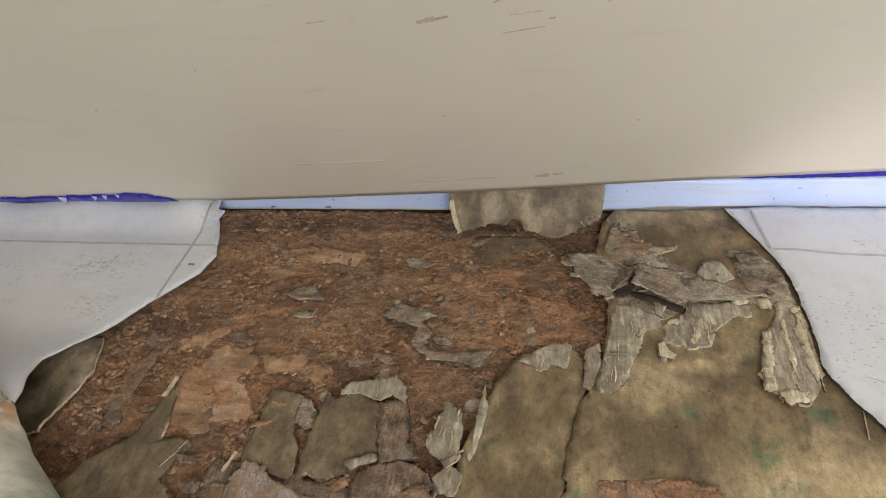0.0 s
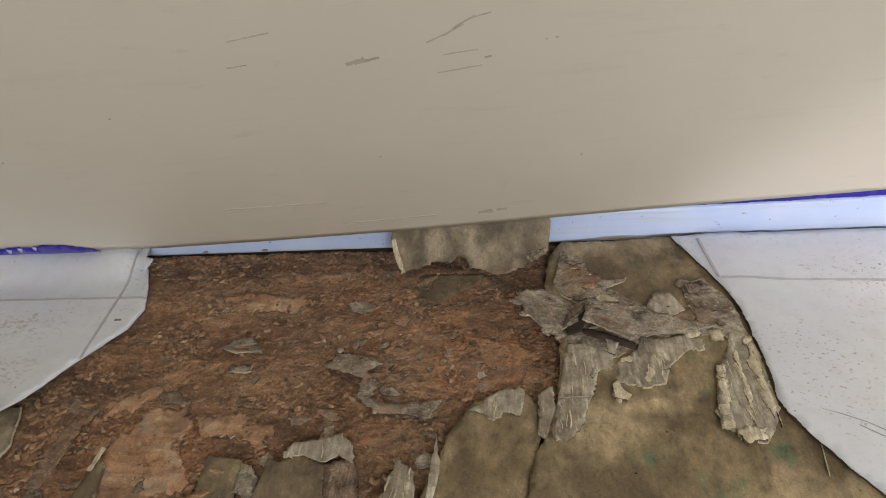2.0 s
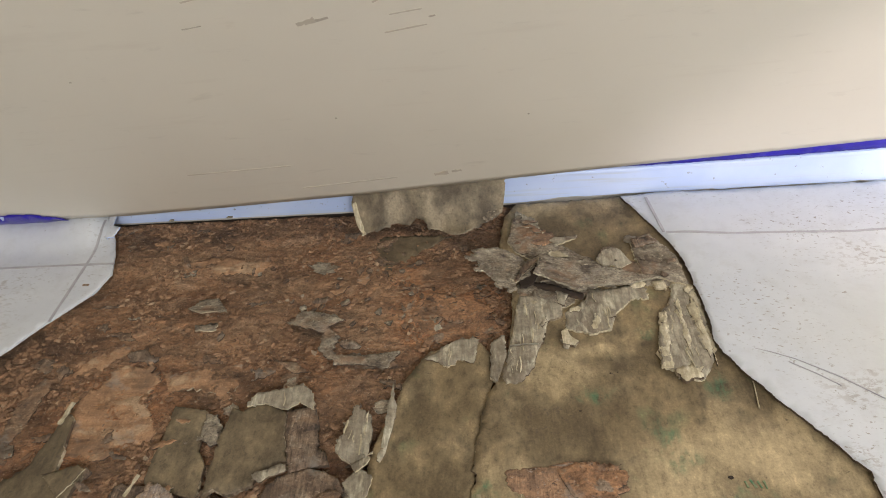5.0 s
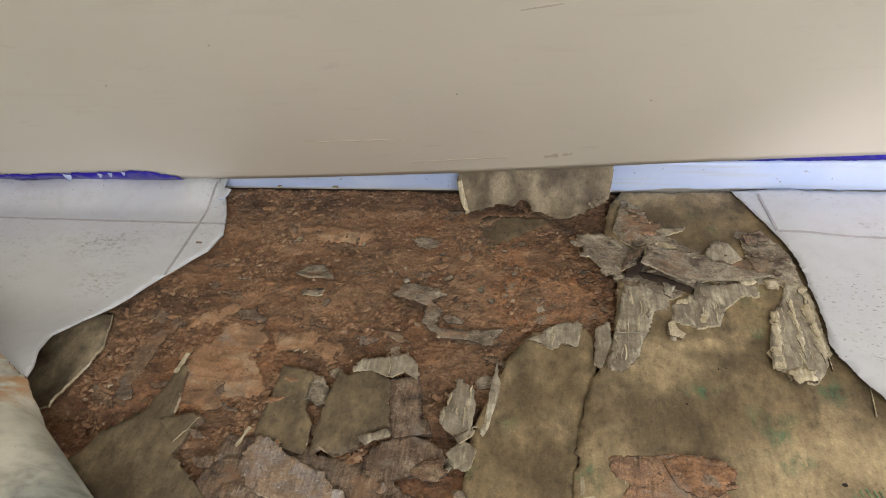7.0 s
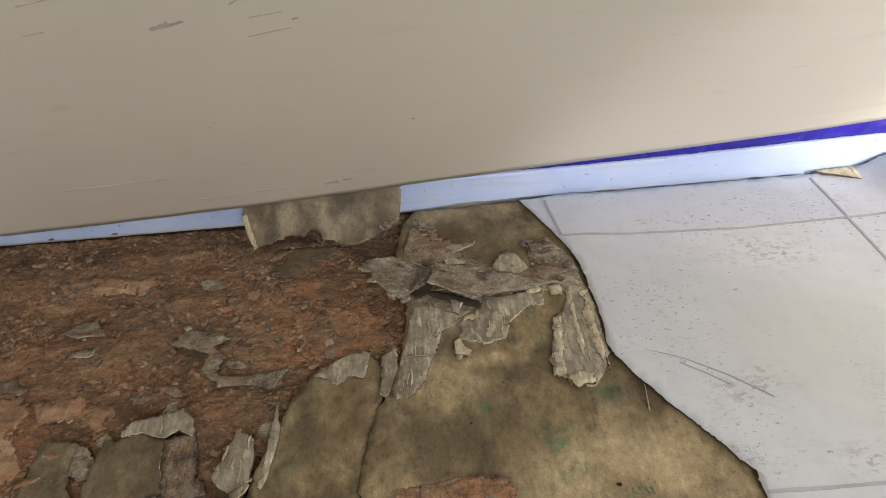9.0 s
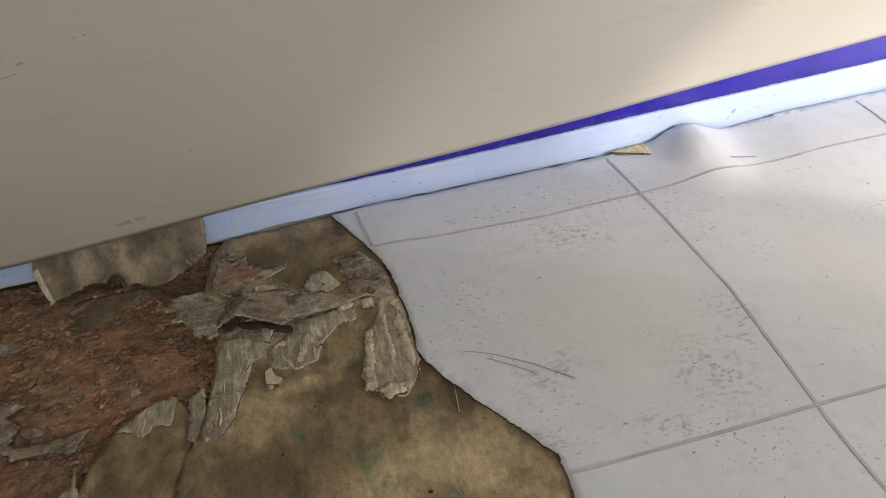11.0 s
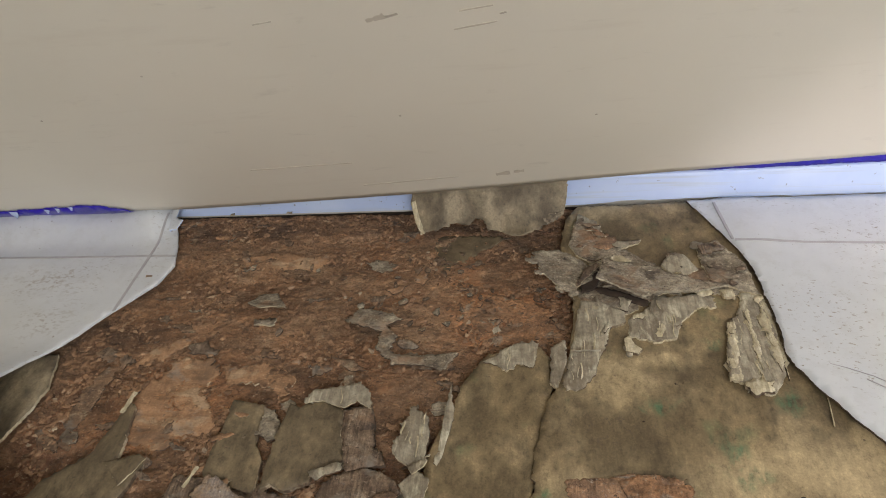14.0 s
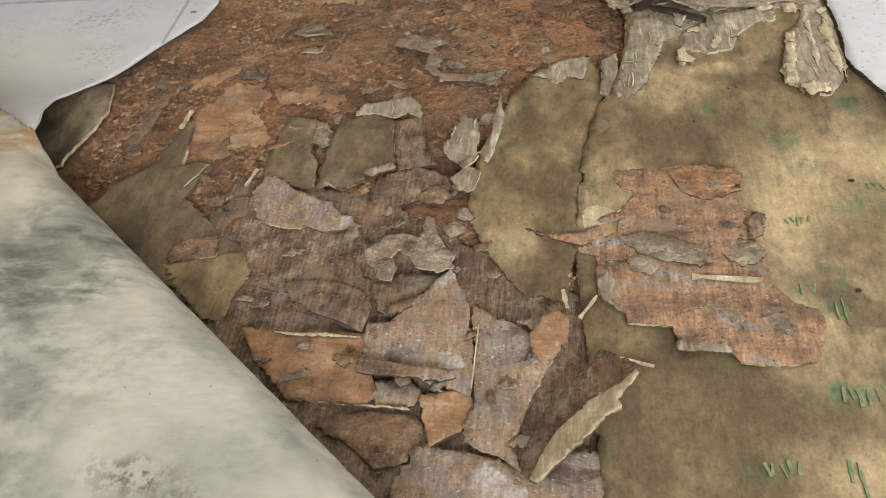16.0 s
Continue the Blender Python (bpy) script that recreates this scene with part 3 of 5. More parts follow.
def sheet(name, outline, z, thick, mats, parent=None, jag=0.002, cell=0.007, rise=None, seed=0, place=None, label="", wave=0.0004, step=0.0016,
          under=(0, 0, -1), fine=1.0, feather=0.0):
    """A thin torn sheet. rise(x, y): how far it lifts; place(x, y, z): where a point of the flat sheet goes."""
    edge = ragged(outline, jag, step, seed, fine)
    rnd = random.Random(seed * 7 + 3)
    xs, ys = [p[0] for p in edge], [p[1] for p in edge]
    pts = list(edge)
    for i in range(int((max(xs) - min(xs)) / cell) + 1):
        for j in range(int((max(ys) - min(ys)) / cell) + 1):
            p = (min(xs) + (i + 0.5 + 0.3 * rnd.uniform(-1, 1)) * cell, min(ys) + (j + 0.5 + 0.3 * rnd.uniform(-1, 1)) * cell)
            if inside(*p, outline):
                pts.append(p)
    n = len(edge)
    out = delaunay_2d_cdt([Vector(p) for p in pts], [(i, (i + 1) % n) for i in range(n)], [], 1, 1e-6)
    flat, tris = out[0], [f for f in out[2]]
    drop = Vector(under) * thick
    top, bottom = [], []
    for v in flat:
        h = z + (rise(v.x, v.y) if rise else 0) + wave * noise.noise(Vector((v.x * 70, v.y * 70, seed))) + wave * 0.6 * noise.noise(Vector((v.x * 260, v.y * 260, seed)))
        if feather:
            worn = max(0.0, min(1.0, 0.55 + 1.7 * noise.noise(Vector((v.x * 45, v.y * 45, seed + 0.5)))))
            h -= thick * feather * worn * math.exp(-(rim_distance(v, outline) / 0.0032) ** 2)
        p = Vector(place(v.x, v.y, h)) if place else Vector((v.x, v.y, h))
        top.append(p)
        bottom.append(p + drop)
    m = len(top)
    count = {}
    for f in tris:
        for a, b in zip(f, f[1:] + f[:1]):
            count[(a, b)] = count.get((a, b), 0) + 1
    rim = [(a, b) for a, b in count if (b, a) not in count]
    faces = [tuple(f) for f in tris] + [tuple(m + i for i in reversed(f)) for f in tris] + [(b, a, m + a, m + b) for a, b in rim]
    idx = [0] * len(tris) + [min(2, len(mats) - 1) if len(mats) > 2 else 0] * len(tris) + [min(1, len(mats) - 1)] * len(rim)
    smooth = [True] * (2 * len(tris)) + [False] * len(rim)
    return obj(name, [p[:] for p in top + bottom], faces, mats, parent, label, idx, smooth)


def ribbon(name, pts, width, mat, parent=None, z=None, label="", thick=0.0003, wobble=0.0):
    """A thin strip laid along points: printed joints, ink strokes, scuffs."""
    verts, faces = [], []
    P = [Vector(p) for p in pts]
    for i, p in enumerate(P):
        d = (P[min(i + 1, len(P) - 1)] - P[max(i - 1, 0)]).normalized()
        s = Vector((-d.y, d.x, 0)).normalized() if z is None else d.cross(Vector(z)).normalized()
        up = Vector((0, 0, 1)) if z is None else Vector(z).normalized()
        w = width * 0.5 * (1 + wobble * noise.noise(p * 300))
        for q in (p - s * w, p + s * w):
            verts += [(q + up * thick)[:], (q - up * thick)[:]]
    for i in range(len(P) - 1):
        a, b = 4 * i, 4 * i + 4
        faces += [(a, a + 2, b + 2, b), (a + 1, b + 1, b + 3, a + 3), (a, b, b + 1, a + 1), (a + 2, a + 3, b + 3, b + 2)]
    e = 4 * (len(P) - 1)
    faces += [(0, 1, 3, 2), (e, e + 2, e + 3, e + 1)]
    return obj(name, verts, faces, [mat], parent, label)


def line(a, b, n):
    return [Vector(a).lerp(Vector(b), i / n) for i in range(n + 1)]


def ramp_to(a, b, height, power=1.5):
    """Lift that grows from the line through a to height at b."""
    a, b = Vector(a), Vector(b)
    d = b - a

    def rise(x, y):
        t = max(0.0, min(1.2, (Vector((x, y)) - a).dot(d) / d.length_squared))
        return height * t ** power
    return rise


# ---- the room ----
WALL_Y, WEST, EAST, SOUTH, TOP = 0.702, -1.9, 1.3, -2.0, 2.4
tagged(box("ground", (-12, -12, -0.2), (14, 12, -0.06), SOIL), "pale paving outside the doorway", "ground", kind="structure")
# Coloured near black so the open gaps look shaded.
tagged(box("floor", (WEST, SOUTH, -0.06), (EAST, WALL_Y, -0.02), SHADOWGAP), "floor base under the plywood, coloured dark as shade in the gaps", "floor", kind="structure")
tagged(box("wall_north", (WEST, WALL_Y, -0.06), (EAST, WALL_Y + 0.1, TOP), PLASTER), "plain wall behind the baseboard", "wall", kind="structure")
tagged(box("wall_west", (WEST - 0.1, SOUTH, -0.06), (WEST, WALL_Y + 0.1, TOP), PLASTER), "plain plaster side wall", "wall", kind="structure")
tagged(box("ceiling", (WEST - 0.1, SOUTH - 0.1, TOP), (EAST + 0.1, WALL_Y + 0.1, TOP + 0.1), PLASTER), "plain plaster ceiling", "ceiling", kind="structure")


def wall_with_opening(name, axis, at, thick, lo, hi, o_lo, o_hi, z_lo, z_hi, label):
    """A wall with one opening, built of the pieces round it."""
    top = None
    for a, b, c, d in ((lo, o_lo, -0.06, TOP), (o_hi, hi, -0.06, TOP), (o_lo, o_hi, z_hi, TOP), (o_lo, o_hi, -0.06, z_lo)):
        if b - a < 0.001 or d - c < 0.001:
            continue
        p, q = ((at, a, c), (at + thick, b, d)) if axis == "x" else ((a, at, c), (b, at + thick, d))
        piece = box(name if top is None else "wall_piece", p, q, PLASTER, top)
        top = top or piece
    return tagged(top, label, "wall", kind="structure")


# Unseen wall; its jamb is set to cut sun and lamp across the panel.
wall_with_opening("wall_east", "x", EAST, 0.1, SOUTH, WALL_Y + 0.1, 0.03, 0.62, -0.02, 2.0, "plain unseen wall, its narrow doorway placed to shape the daylight")
# Unseen wall behind the camera, opened where the added lamp stands.
wall_with_opening("wall_south", "y", SOUTH - 0.1, 0.1, WEST - 0.1, EAST + 0.1, 0.0, 1.25, 0.95, 2.05, "plain unseen wall with an opening for the added lamp")

BOARD = [(-1.89, 0.033), (0.25, 0.0335), (0.41, 0.0355), (0.66, 0.0425), (1.29, 0.058)]


def board_top(x):
    for (x1, z1), (x2, z2) in zip(BOARD, BOARD[1:]):
        if x <= x2:
            return z1 + (z2 - z1) * max(0.0, (x - x1) / (x2 - x1))
    return BOARD[-1][1]


def make_baseboard():
    verts, faces, n = [], [], 300
    for i in range(n + 1):
        x = -1.89 + 3.18 * i / n
        t, w = board_top(x), 0.0006 * noise.noise(Vector((x * 6, 0, 3)))
        low = -0.004 + (0.0045 + 0.0022 * noise.noise(Vector((x * 55, 0, 1)))) * max(0.0, min(1.0, (x - 0.17) / 0.05)) * max(0.0, min(1.0, (0.68 - x) / 0.05))
        verts += [(x, 0.7015, low), (x, 0.6892 + w, low), (x, 0.689 + w, t - 0.003), (x, 0.6898 + w, t - 0.0008), (x, 0.692 + w, t), (x, 0.7015, t)]
    for i in range(n):
        a, b = 6 * i, 6 * i + 6
        faces += [(a + k, a + (k + 1) % 6, b + (k + 1) % 6, b + k) for k in range(6)]
    faces += [(5, 4, 3, 2, 1, 0), tuple(6 * n + k for k in range(6))]
    return obj("baseboard", verts, faces, [BASE])


baseboard = tagged(make_baseboard(), "white painted baseboard with a bluish cast, chipped along its foot", "baseboard", kind="structure")
# Dark filler: the shadow line at the baseboard's foot, put into colour.
box("gap_shade", (WEST, 0.6905, -0.02), (EAST, 0.7015, -0.015), SHADOWGAP, baseboard, label="dark filler painted as the shade in the gap under the baseboard")
random.seed(4)
for i in range(9):
    x = random.choice((random.uniform(-0.28, 0.0), random.uniform(0.2, 0.75)))
    w = random.uniform(0.004, 0.02)
    sheet("paint_chip", [(x, 0.6855), (x + w, 0.685), (x + w * 0.9, 0.6885), (x + w * 0.2, 0.6882)], random.uniform(-0.003, 0.0015), 0.001,
          [random.choice((GREY, GREYX))], baseboard, 0.0008, 0.004, seed=200 + i)

# the beige panel that leans out over the baseboard
FOOT = [(-1.88, 0.026), (-0.6, 0.027), (-0.345, 0.0275), (-0.27, 0.027), (-0.155, 0.031), (-0.09, 0.034), (-0.009, 0.038), (0.147, 0.048), (0.23, 0.053), (0.313, 0.058), (0.43, 0.064), (0.55, 0.0715), (0.64, 0.079), (0.75, 0.088), (1.3, 0.127)]
LEAN_OUT = 0.545


def foot(x):
    for (x1, z1), (x2, z2) in zip(FOOT, FOOT[1:]):
        if x <= x2:
            return z1 + (z2 - z1) * max(0.0, (x - x1) / (x2 - x1))
    return FOOT[-1][1]


def on_panel(x, z):
    return 0.66 - LEAN_OUT * (z - foot(x))


def panel():
    nx, nz, top = 160, 30, 0.95
    verts, faces = [], []
    for j in range(nz + 1):
        for i in range(nx + 1):
            x = -1.88 + 3.17 * i / nx
            zb = foot(x)
            z = zb + (top - zb) * (j / nz) ** 1.4
            y = on_panel(x, z) + 0.0012 * noise.noise(Vector((x * 4, z * 5, 2)))
            verts.append((x, y, z))
    k = len(verts)
    verts += [(x, min(y + 0.02, 0.701), z + 0.004) for x, y, z in verts]
    w = nx + 1
    for j in range(nz):
        for i in range(nx):
            a = j * w + i
            faces += [(a, a + 1, a + w + 1, a + w), (k + a, k + a + w, k + a + w + 1, k + a + 1)]
    for i in range(nx):
        faces += [(i, k + i, k + i + 1, i + 1)]
        a = nz * w + i
        faces += [(a, a + 1, k + a + 1, k + a)]
    for j in range(nz):
        a, b = j * w, j * w + nx
        faces += [(a, a + w, k + a + w, k + a), (b, k + b, k + b + w, b + w)]
    return obj("wall_panel", verts, faces, [PAINT], None, "", None, True)


wall_panel = tagged(panel(), "beige painted panel leaning out over the baseboard, lightly scuffed", "wall panel", kind="structure")
box("panel_top", (-1.88, 0.14, 0.945), (1.29, 0.7, 0.965), PAINT, wall_panel)
PN = Vector((0, -1, -LEAN_OUT)).normalized()


def scuff(name, x1, z1, x2, z2, width, mat, n=8, bend=0.0):
    pts = []
    for i in range(n + 1):
        t = i / n
        x, z = x1 + (x2 - x1) * t, z1 + (z2 - z1) * t + bend * math.sin(3.1 * t)
        pts.append((x, on_panel(x, z) + 0.0012 * noise.noise(Vector((x * 4, z * 5, 2))), z))
    ribbon(name, pts, width, mat, wall_panel, PN[:], thick=0.0004, wobble=0.8)


# blue tape over the baseboard and torn blue tape along the panel's foot
tape = sheet("masking_tape", [(0.16, 0.0), (1.28, 0.0), (1.28, 0.1), (0.16, 0.08)], 0, 0.0006, [TAPE], None, 0.0006, 0.012, seed=31, wave=0.0008,
             place=lambda x, y, z: (x, 0.6915 - z - 0.003 * (1 - math.exp(-max(0, y) * 40)), board_top(x) + 0.0008 + y + 0.0006 * noise.noise(Vector((x * 20, 0, 0)))), under=(0, 1, 0))
tagged(tape, "glossy blue masking tape along the top of the white baseboard", "masking tape")
tape2 = sheet("masking_tape", [(-1.5, -0.02), (-0.43, -0.02), (-0.335, -0.004), (-0.337, 0.003), (-0.35, 0.009), (-0.362, 0.0145), (-0.385, 0.0165), (-0.41, 0.013), (-0.44, 0.0115), (-0.5, 0.0085), (-0.6, 0.004), (-1.5, 0.002)], 0, 0.0006,
              [TAPE], None, 0.0012, 0.01, seed=33, wave=0.001, place=lambda x, y, z: (x, on_panel(x, foot(x) + y) - 0.002 - z + (0.012 if y < 0 else 0) * min(1, -y / 0.02), foot(x) + y), under=(0, 1, 0))
tagged(tape2, "torn dark blue masking tape along the foot of the beige panel", "masking tape")
for i, (x, h, s) in enumerate(((-0.478, 0.003, 0.013), (-0.432, 0.008, 0.007), (-0.418, 0.01, 0.007), (-0.4, 0.012, 0.006))):
    sheet("paint_scrap", [(x, h - s * 0.8), (x + s * 0.5, h - s * 0.3), (x + s * 0.9, h + s * 0.4), (x + s * 0.2, h + s * 0.5)], 0, 0.0008, [BASE], tape2, 0.0008, 0.003, seed=40 + i,
          place=lambda x, y, z: (x, on_panel(x, foot(x) + y) - 0.004 - z, foot(x) + y), under=(0, 1, 0), label="torn scrap of white paint")

# scuffs on the panel
scuff("scuff", -0.002, 0.279, 0.012, 0.283, 0.0045, FAINT, 5)
scuff("scuff", 0.004, 0.2795, 0.022, 0.2835, 0.003, SCUFF, 6)
scuff("scuff", 0.072, 0.302, 0.09, 0.314, 0.0014, SCUFF, 12, 0.001)
scuff("scuff", 0.068, 0.299, 0.082, 0.308, 0.001, FAINT, 8)
scuff("scuff", 0.056, 0.294, 0.074, 0.303, 0.0012, FAINT, 8)
scuff("scuff", 0.088, 0.313, 0.1, 0.316, 0.0014, FAINT, 6)
scuff("scuff", 0.066, 0.282, 0.09, 0.285, 0.0009, FAINT)
scuff("scuff", 0.06, 0.265, 0.092, 0.27, 0.0012, FAINT)
scuff("scuff", -0.075, 0.307, -0.045, 0.312, 0.001, FAINT)
scuff("scuff", -0.085, 0.283, -0.07, 0.285, 0.001, SCUFF, 4)
scuff("scuff", 0.094, 0.277, 0.099, 0.278, 0.0014, SCUFF, 3)
scuff("scuff", 0.078, 0.068, 0.092, 0.07, 0.006, FAINT, 5)
scuff("scuff", 0.096, 0.071, 0.106, 0.072, 0.005, FAINT, 5)
scuff("scuff", -0.06, 0.06, 0.04, 0.068, 0.0012, FAINT, 12)
scuff("scuff", -0.165, 0.098, -0.06, 0.102, 0.001, FAINT, 10)
for x, z in ((-0.197, 0.238), (0.135, 0.29), (0.142, 0.291), (0.0, 0.17), (-0.32, 0.19), (0.17, 0.155)):
    scuff("paint_speck", x, z, x + 0.0018, z + 0.0004, 0.0016, SCUFF, 2)

# ---- the rotten plywood floor ----


def ground_h(x, y):
    a = noise.fractal(Vector((x * 11, y * 24, 0.3)), 1.0, 2.0, 4)
    s = a * 2.6 + 0.35 * noise.noise(Vector((x * 120, y * 160, 4)))
    k = math.floor(s)
    f = s - k
    f = 0 if f < 0.72 else (f - 0.72) / 0.28
    level = (k + f * f * (3 - 2 * f)) / 2.6
    fine = noise.fractal(Vector((x * 95, y * 130, 2.0)), 0.7, 2.1, 4)
    lumps = max(0.0, noise.noise(Vector((x * 22, y * 26, 8))) + 0.15) * abs(noise.noise(Vector((x * 240, y * 260, 3))))
    return -0.0085 + 0.0028 * max(-1.2, min(1.2, level)) + 0.0013 * fine + 0.0045 * lumps, level * 0.42 + 0.45 + 0.07 * fine


def make_subfloor():
    x0, x1, y0, y1, d = -0.42, 0.3, -0.02, 0.6885, 0.0017
    nx, ny = int((x1 - x0) / d), int((y1 - y0) / d)
    verts, layer = [], []
    for j in range(ny + 1):
        for i in range(nx + 1):
            x, y = x0 + i * d, y0 + (y1 - y0) * j / ny
            h, l = ground_h(x, y)
            verts.append((x, y, h))
            layer.append(max(0, min(1, l)))
    w = nx + 1
    faces = [(j * w + i, j * w + i + 1, j * w + w + i + 1, j * w + w + i) for j in range(ny) for i in range(nx)]
    k = len(verts)
    verts += [(x0, y0, -0.0205), (x1, y0, -0.0205), (x1, y1, -0.0205), (x0, y1, -0.0205)]
    faces.append((k + 3, k + 2, k + 1, k))
    layer += [0.3] * 4
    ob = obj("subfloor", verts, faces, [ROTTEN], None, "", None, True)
    at = ob.data.attributes.new("layer", "FLOAT", "POINT")
    at.data.foreach_set("value", layer)
    return ob


subfloor = tagged(make_subfloor(), "rotten brown plywood subfloor, crumbling and water damaged", "subfloor", kind="structure")

BIG = [(0.162, 0.681), (0.148, 0.657), (0.141, 0.611), (0.142, 0.567), (0.151, 0.533), (0.143, 0.469), (0.131, 0.425), (0.122, 0.411), (0.112, 0.366), (0.107, 0.320),
       (0.106, 0.25), (0.12, 0.1), (0.12, -0.05), (0.45, -0.05), (0.45, 0.25), (0.42, 0.36), (0.36, 0.43), (0.35, 0.5), (0.345, 0.57), (0.33, 0.63), (0.3, 0.683)]
V2_EDGE = [(0.276, 0.69), (0.301, 0.622), (0.318, 0.564), (0.321, 0.485), (0.318, 0.46), (0.34, 0.41), (0.5, 0.3), (0.6, 0.69)]
MID = [(0.073, 0.466), (0.095, 0.469), (0.117, 0.474), (0.126, 0.460), (0.126, 0.427), (0.114, 0.364), (0.108, 0.316), (0.107, 0.274), (0.100, 0.221), (0.071, 0.225), (0.046, 0.258),
       (0.029, 0.289), (0.026, 0.311), (0.030, 0.359), (0.043, 0.398), (0.053, 0.433)]
big = sheet("veneer_sheet", BIG, 0.0, 0.005, [VENEER, RAW], subfloor, 0.0016, 0.008, seed=1, wave=0.0006, label="mouldy olive-tan plywood veneer with green stamp marks",
            rise=lambda x, y: 0.002 * math.exp(-((x - 0.13) / 0.02) ** 2) * (1 if 0.3 < y < 0.54 else 0.3))
sheet("veneer_strip", MID, -0.0015, 0.0045, [VENEER, RAW], subfloor, 0.0014, 0.006, seed=2, label="olive strip of mouldy veneer",
            rise=lambda x, y: 0.003 * math.exp(-((x - 0.035) / 0.02) ** 2) if y > 0.36 else 0.0)

# torn pieces of the layers: name, outline, height, thickness, materials, lift, tear
OUTLINES = []


def piece(name, outline, z, thick, mats, rise=None, jag=0.001, label=""):
    seed = 50 + len(OUTLINES)
    OUTLINES.append(outline)
    if -0.0065 < z < -0.0036 and name == "ply_patch" and rise is None:
        thick, jag = 0.0016, jag * 1.2
        z, rise = 0.0, lambda x, y: 0.75 * ground_h(x, y)[0] - 0.0014
    return sheet(name, outline, z, thick, mats, subfloor, jag, 0.0034, rise, seed, step=0.0012, wave=0.0005 if mats[0] in (OLIVE, CREAM) else 0.0012, label=label, feather=0.75)


piece("ply_layer", [(-0.17, 0.34), (-0.1, 0.335), (-0.03, 0.31), (0.03, 0.27), (0.1, 0.24), (0.125, 0.2), (0.13, 0.02), (-0.1, 0.02), (-0.2, 0.2)], -0.0045, 0.003, [BROWN, DARKEDGE], None, 0.003)
piece("veneer_patch", [(0.068, 0.455), (0.095, 0.477), (0.117, 0.478), (0.111, 0.449), (0.1, 0.455), (0.088, 0.443), (0.078, 0.452)], 0.0005, 0.0015, [GREY, RAW], None, 0.002)
piece("veneer_patch", [(0.128, 0.467), (0.139, 0.476), (0.140, 0.452), (0.131, 0.424), (0.125, 0.43)], 0.002, 0.003, [GREY, RAW], ramp_to((0.13, 0.43), (0.135, 0.475), 0.003), 0.0012)
piece("veneer_patch", [(0.111, 0.319), (0.121, 0.321), (0.146, 0.322), (0.137, 0.300), (0.135, 0.292), (0.111, 0.279)], 0.0012, 0.001, [CREAM, RAW], None, 0.0012)
piece("ply_patch", [(0.165, 0.622), (0.19, 0.626), (0.205, 0.61), (0.19, 0.6), (0.168, 0.604)], 0.0045, 0.0014, [RUST, DARKEDGE], None, 0.002)
piece("wood_knob", [(0.282, 0.54), (0.294, 0.541), (0.294, 0.529), (0.283, 0.528)], 0.0045, 0.003, [CREAM, RAW], lambda x, y: 0.002 * math.exp(-((x - 0.288) ** 2 + (y - 0.534) ** 2) / 0.00004), 0.0012)
piece("wood_knob", [(0.262, 0.545), (0.276, 0.541), (0.274, 0.534), (0.262, 0.533)], 0.004, 0.003, [CREAM, RAW], None, 0.0015)
piece("fibre_strip", [(0.279, 0.497), (0.269, 0.435), (0.277, 0.43), (0.282, 0.46), (0.286, 0.498)], 0.0052, 0.0012, [CREAM, RAW], None, 0.001)
piece("fibre_strip", [(0.296, 0.51), (0.301, 0.515), (0.3, 0.46), (0.295, 0.45)], 0.0042, 0.001, [CREAM, RAW], None, 0.0012)
piece("fibre_strip", [(0.306, 0.5), (0.313, 0.515), (0.317, 0.46), (0.311, 0.44)], 0.0042, 0.001, [CREAM, RAW], None, 0.0014)
piece("wood_knob", [(0.279, 0.427), (0.29, 0.432), (0.303, 0.43), (0.3, 0.419), (0.285, 0.416)], 0.005, 0.004, [CREAM, RAW], None, 0.002)
piece("ply_patch", [(0.009, 0.628), (0.025, 0.574), (0.03, 0.575), (0.032, 0.592), (0.069, 0.622), (0.09, 0.64), (0.012, 0.645)], -0.0038, 0.002, [OLIVE, RAW], None, 0.0014)
piece("ply_patch", [(-0.065, 0.511), (-0.053, 0.527), (-0.035, 0.526), (-0.010, 0.515), (-0.025, 0.504), (-0.012, 0.492), (-0.02, 0.473), (-0.001, 0.467), (0.045, 0.470), (0.036, 0.451), (0.01, 0.456), (-0.013, 0.456), (-0.031, 0.475), (-0.027, 0.497)], -0.0042, 0.0014, [GREYX, DARKEDGE], ramp_to((0.01, 0.5), (-0.03, 0.48), 0.002), 0.0022)
piece("ply_patch", [(-0.261, 0.456), (-0.253, 0.476), (-0.221, 0.498), (-0.211, 0.489), (-0.230, 0.466)], -0.004, 0.0014, [TAN, RAW], None, 0.0022)
piece("ply_patch", [(-0.312, 0.475), (-0.294, 0.487), (-0.259, 0.465), (-0.268, 0.457)], -0.004, 0.0014, [BROWN, DARKEDGE], None, 0.0018)
piece("ply_patch", [(-0.174, 0.462), (-0.136, 0.461), (-0.099, 0.449), (-0.106, 0.426), (-0.126, 0.434), (-0.163, 0.438)], -0.0045, 0.0014, [TAN, RAW], None, 0.0022)
piece("ply_patch", [(-0.235, 0.44), (-0.212, 0.470), (-0.182, 0.467), (-0.170, 0.453), (-0.185, 0.43), (-0.16, 0.405), (-0.16, 0.385), (-0.2, 0.365), (-0.235, 0.37), (-0.245, 0.4)], -0.0052, 0.0014, [TAN, DARKEDGE], None, 0.003)
piece("ply_patch", [(0.04, 0.53), (0.07, 0.555), (0.1, 0.545), (0.13, 0.53), (0.135, 0.49), (0.12, 0.478), (0.085, 0.482), (0.06, 0.5)], -0.0058, 0.0012, [ORANGE, DARKEDGE], None, 0.005)
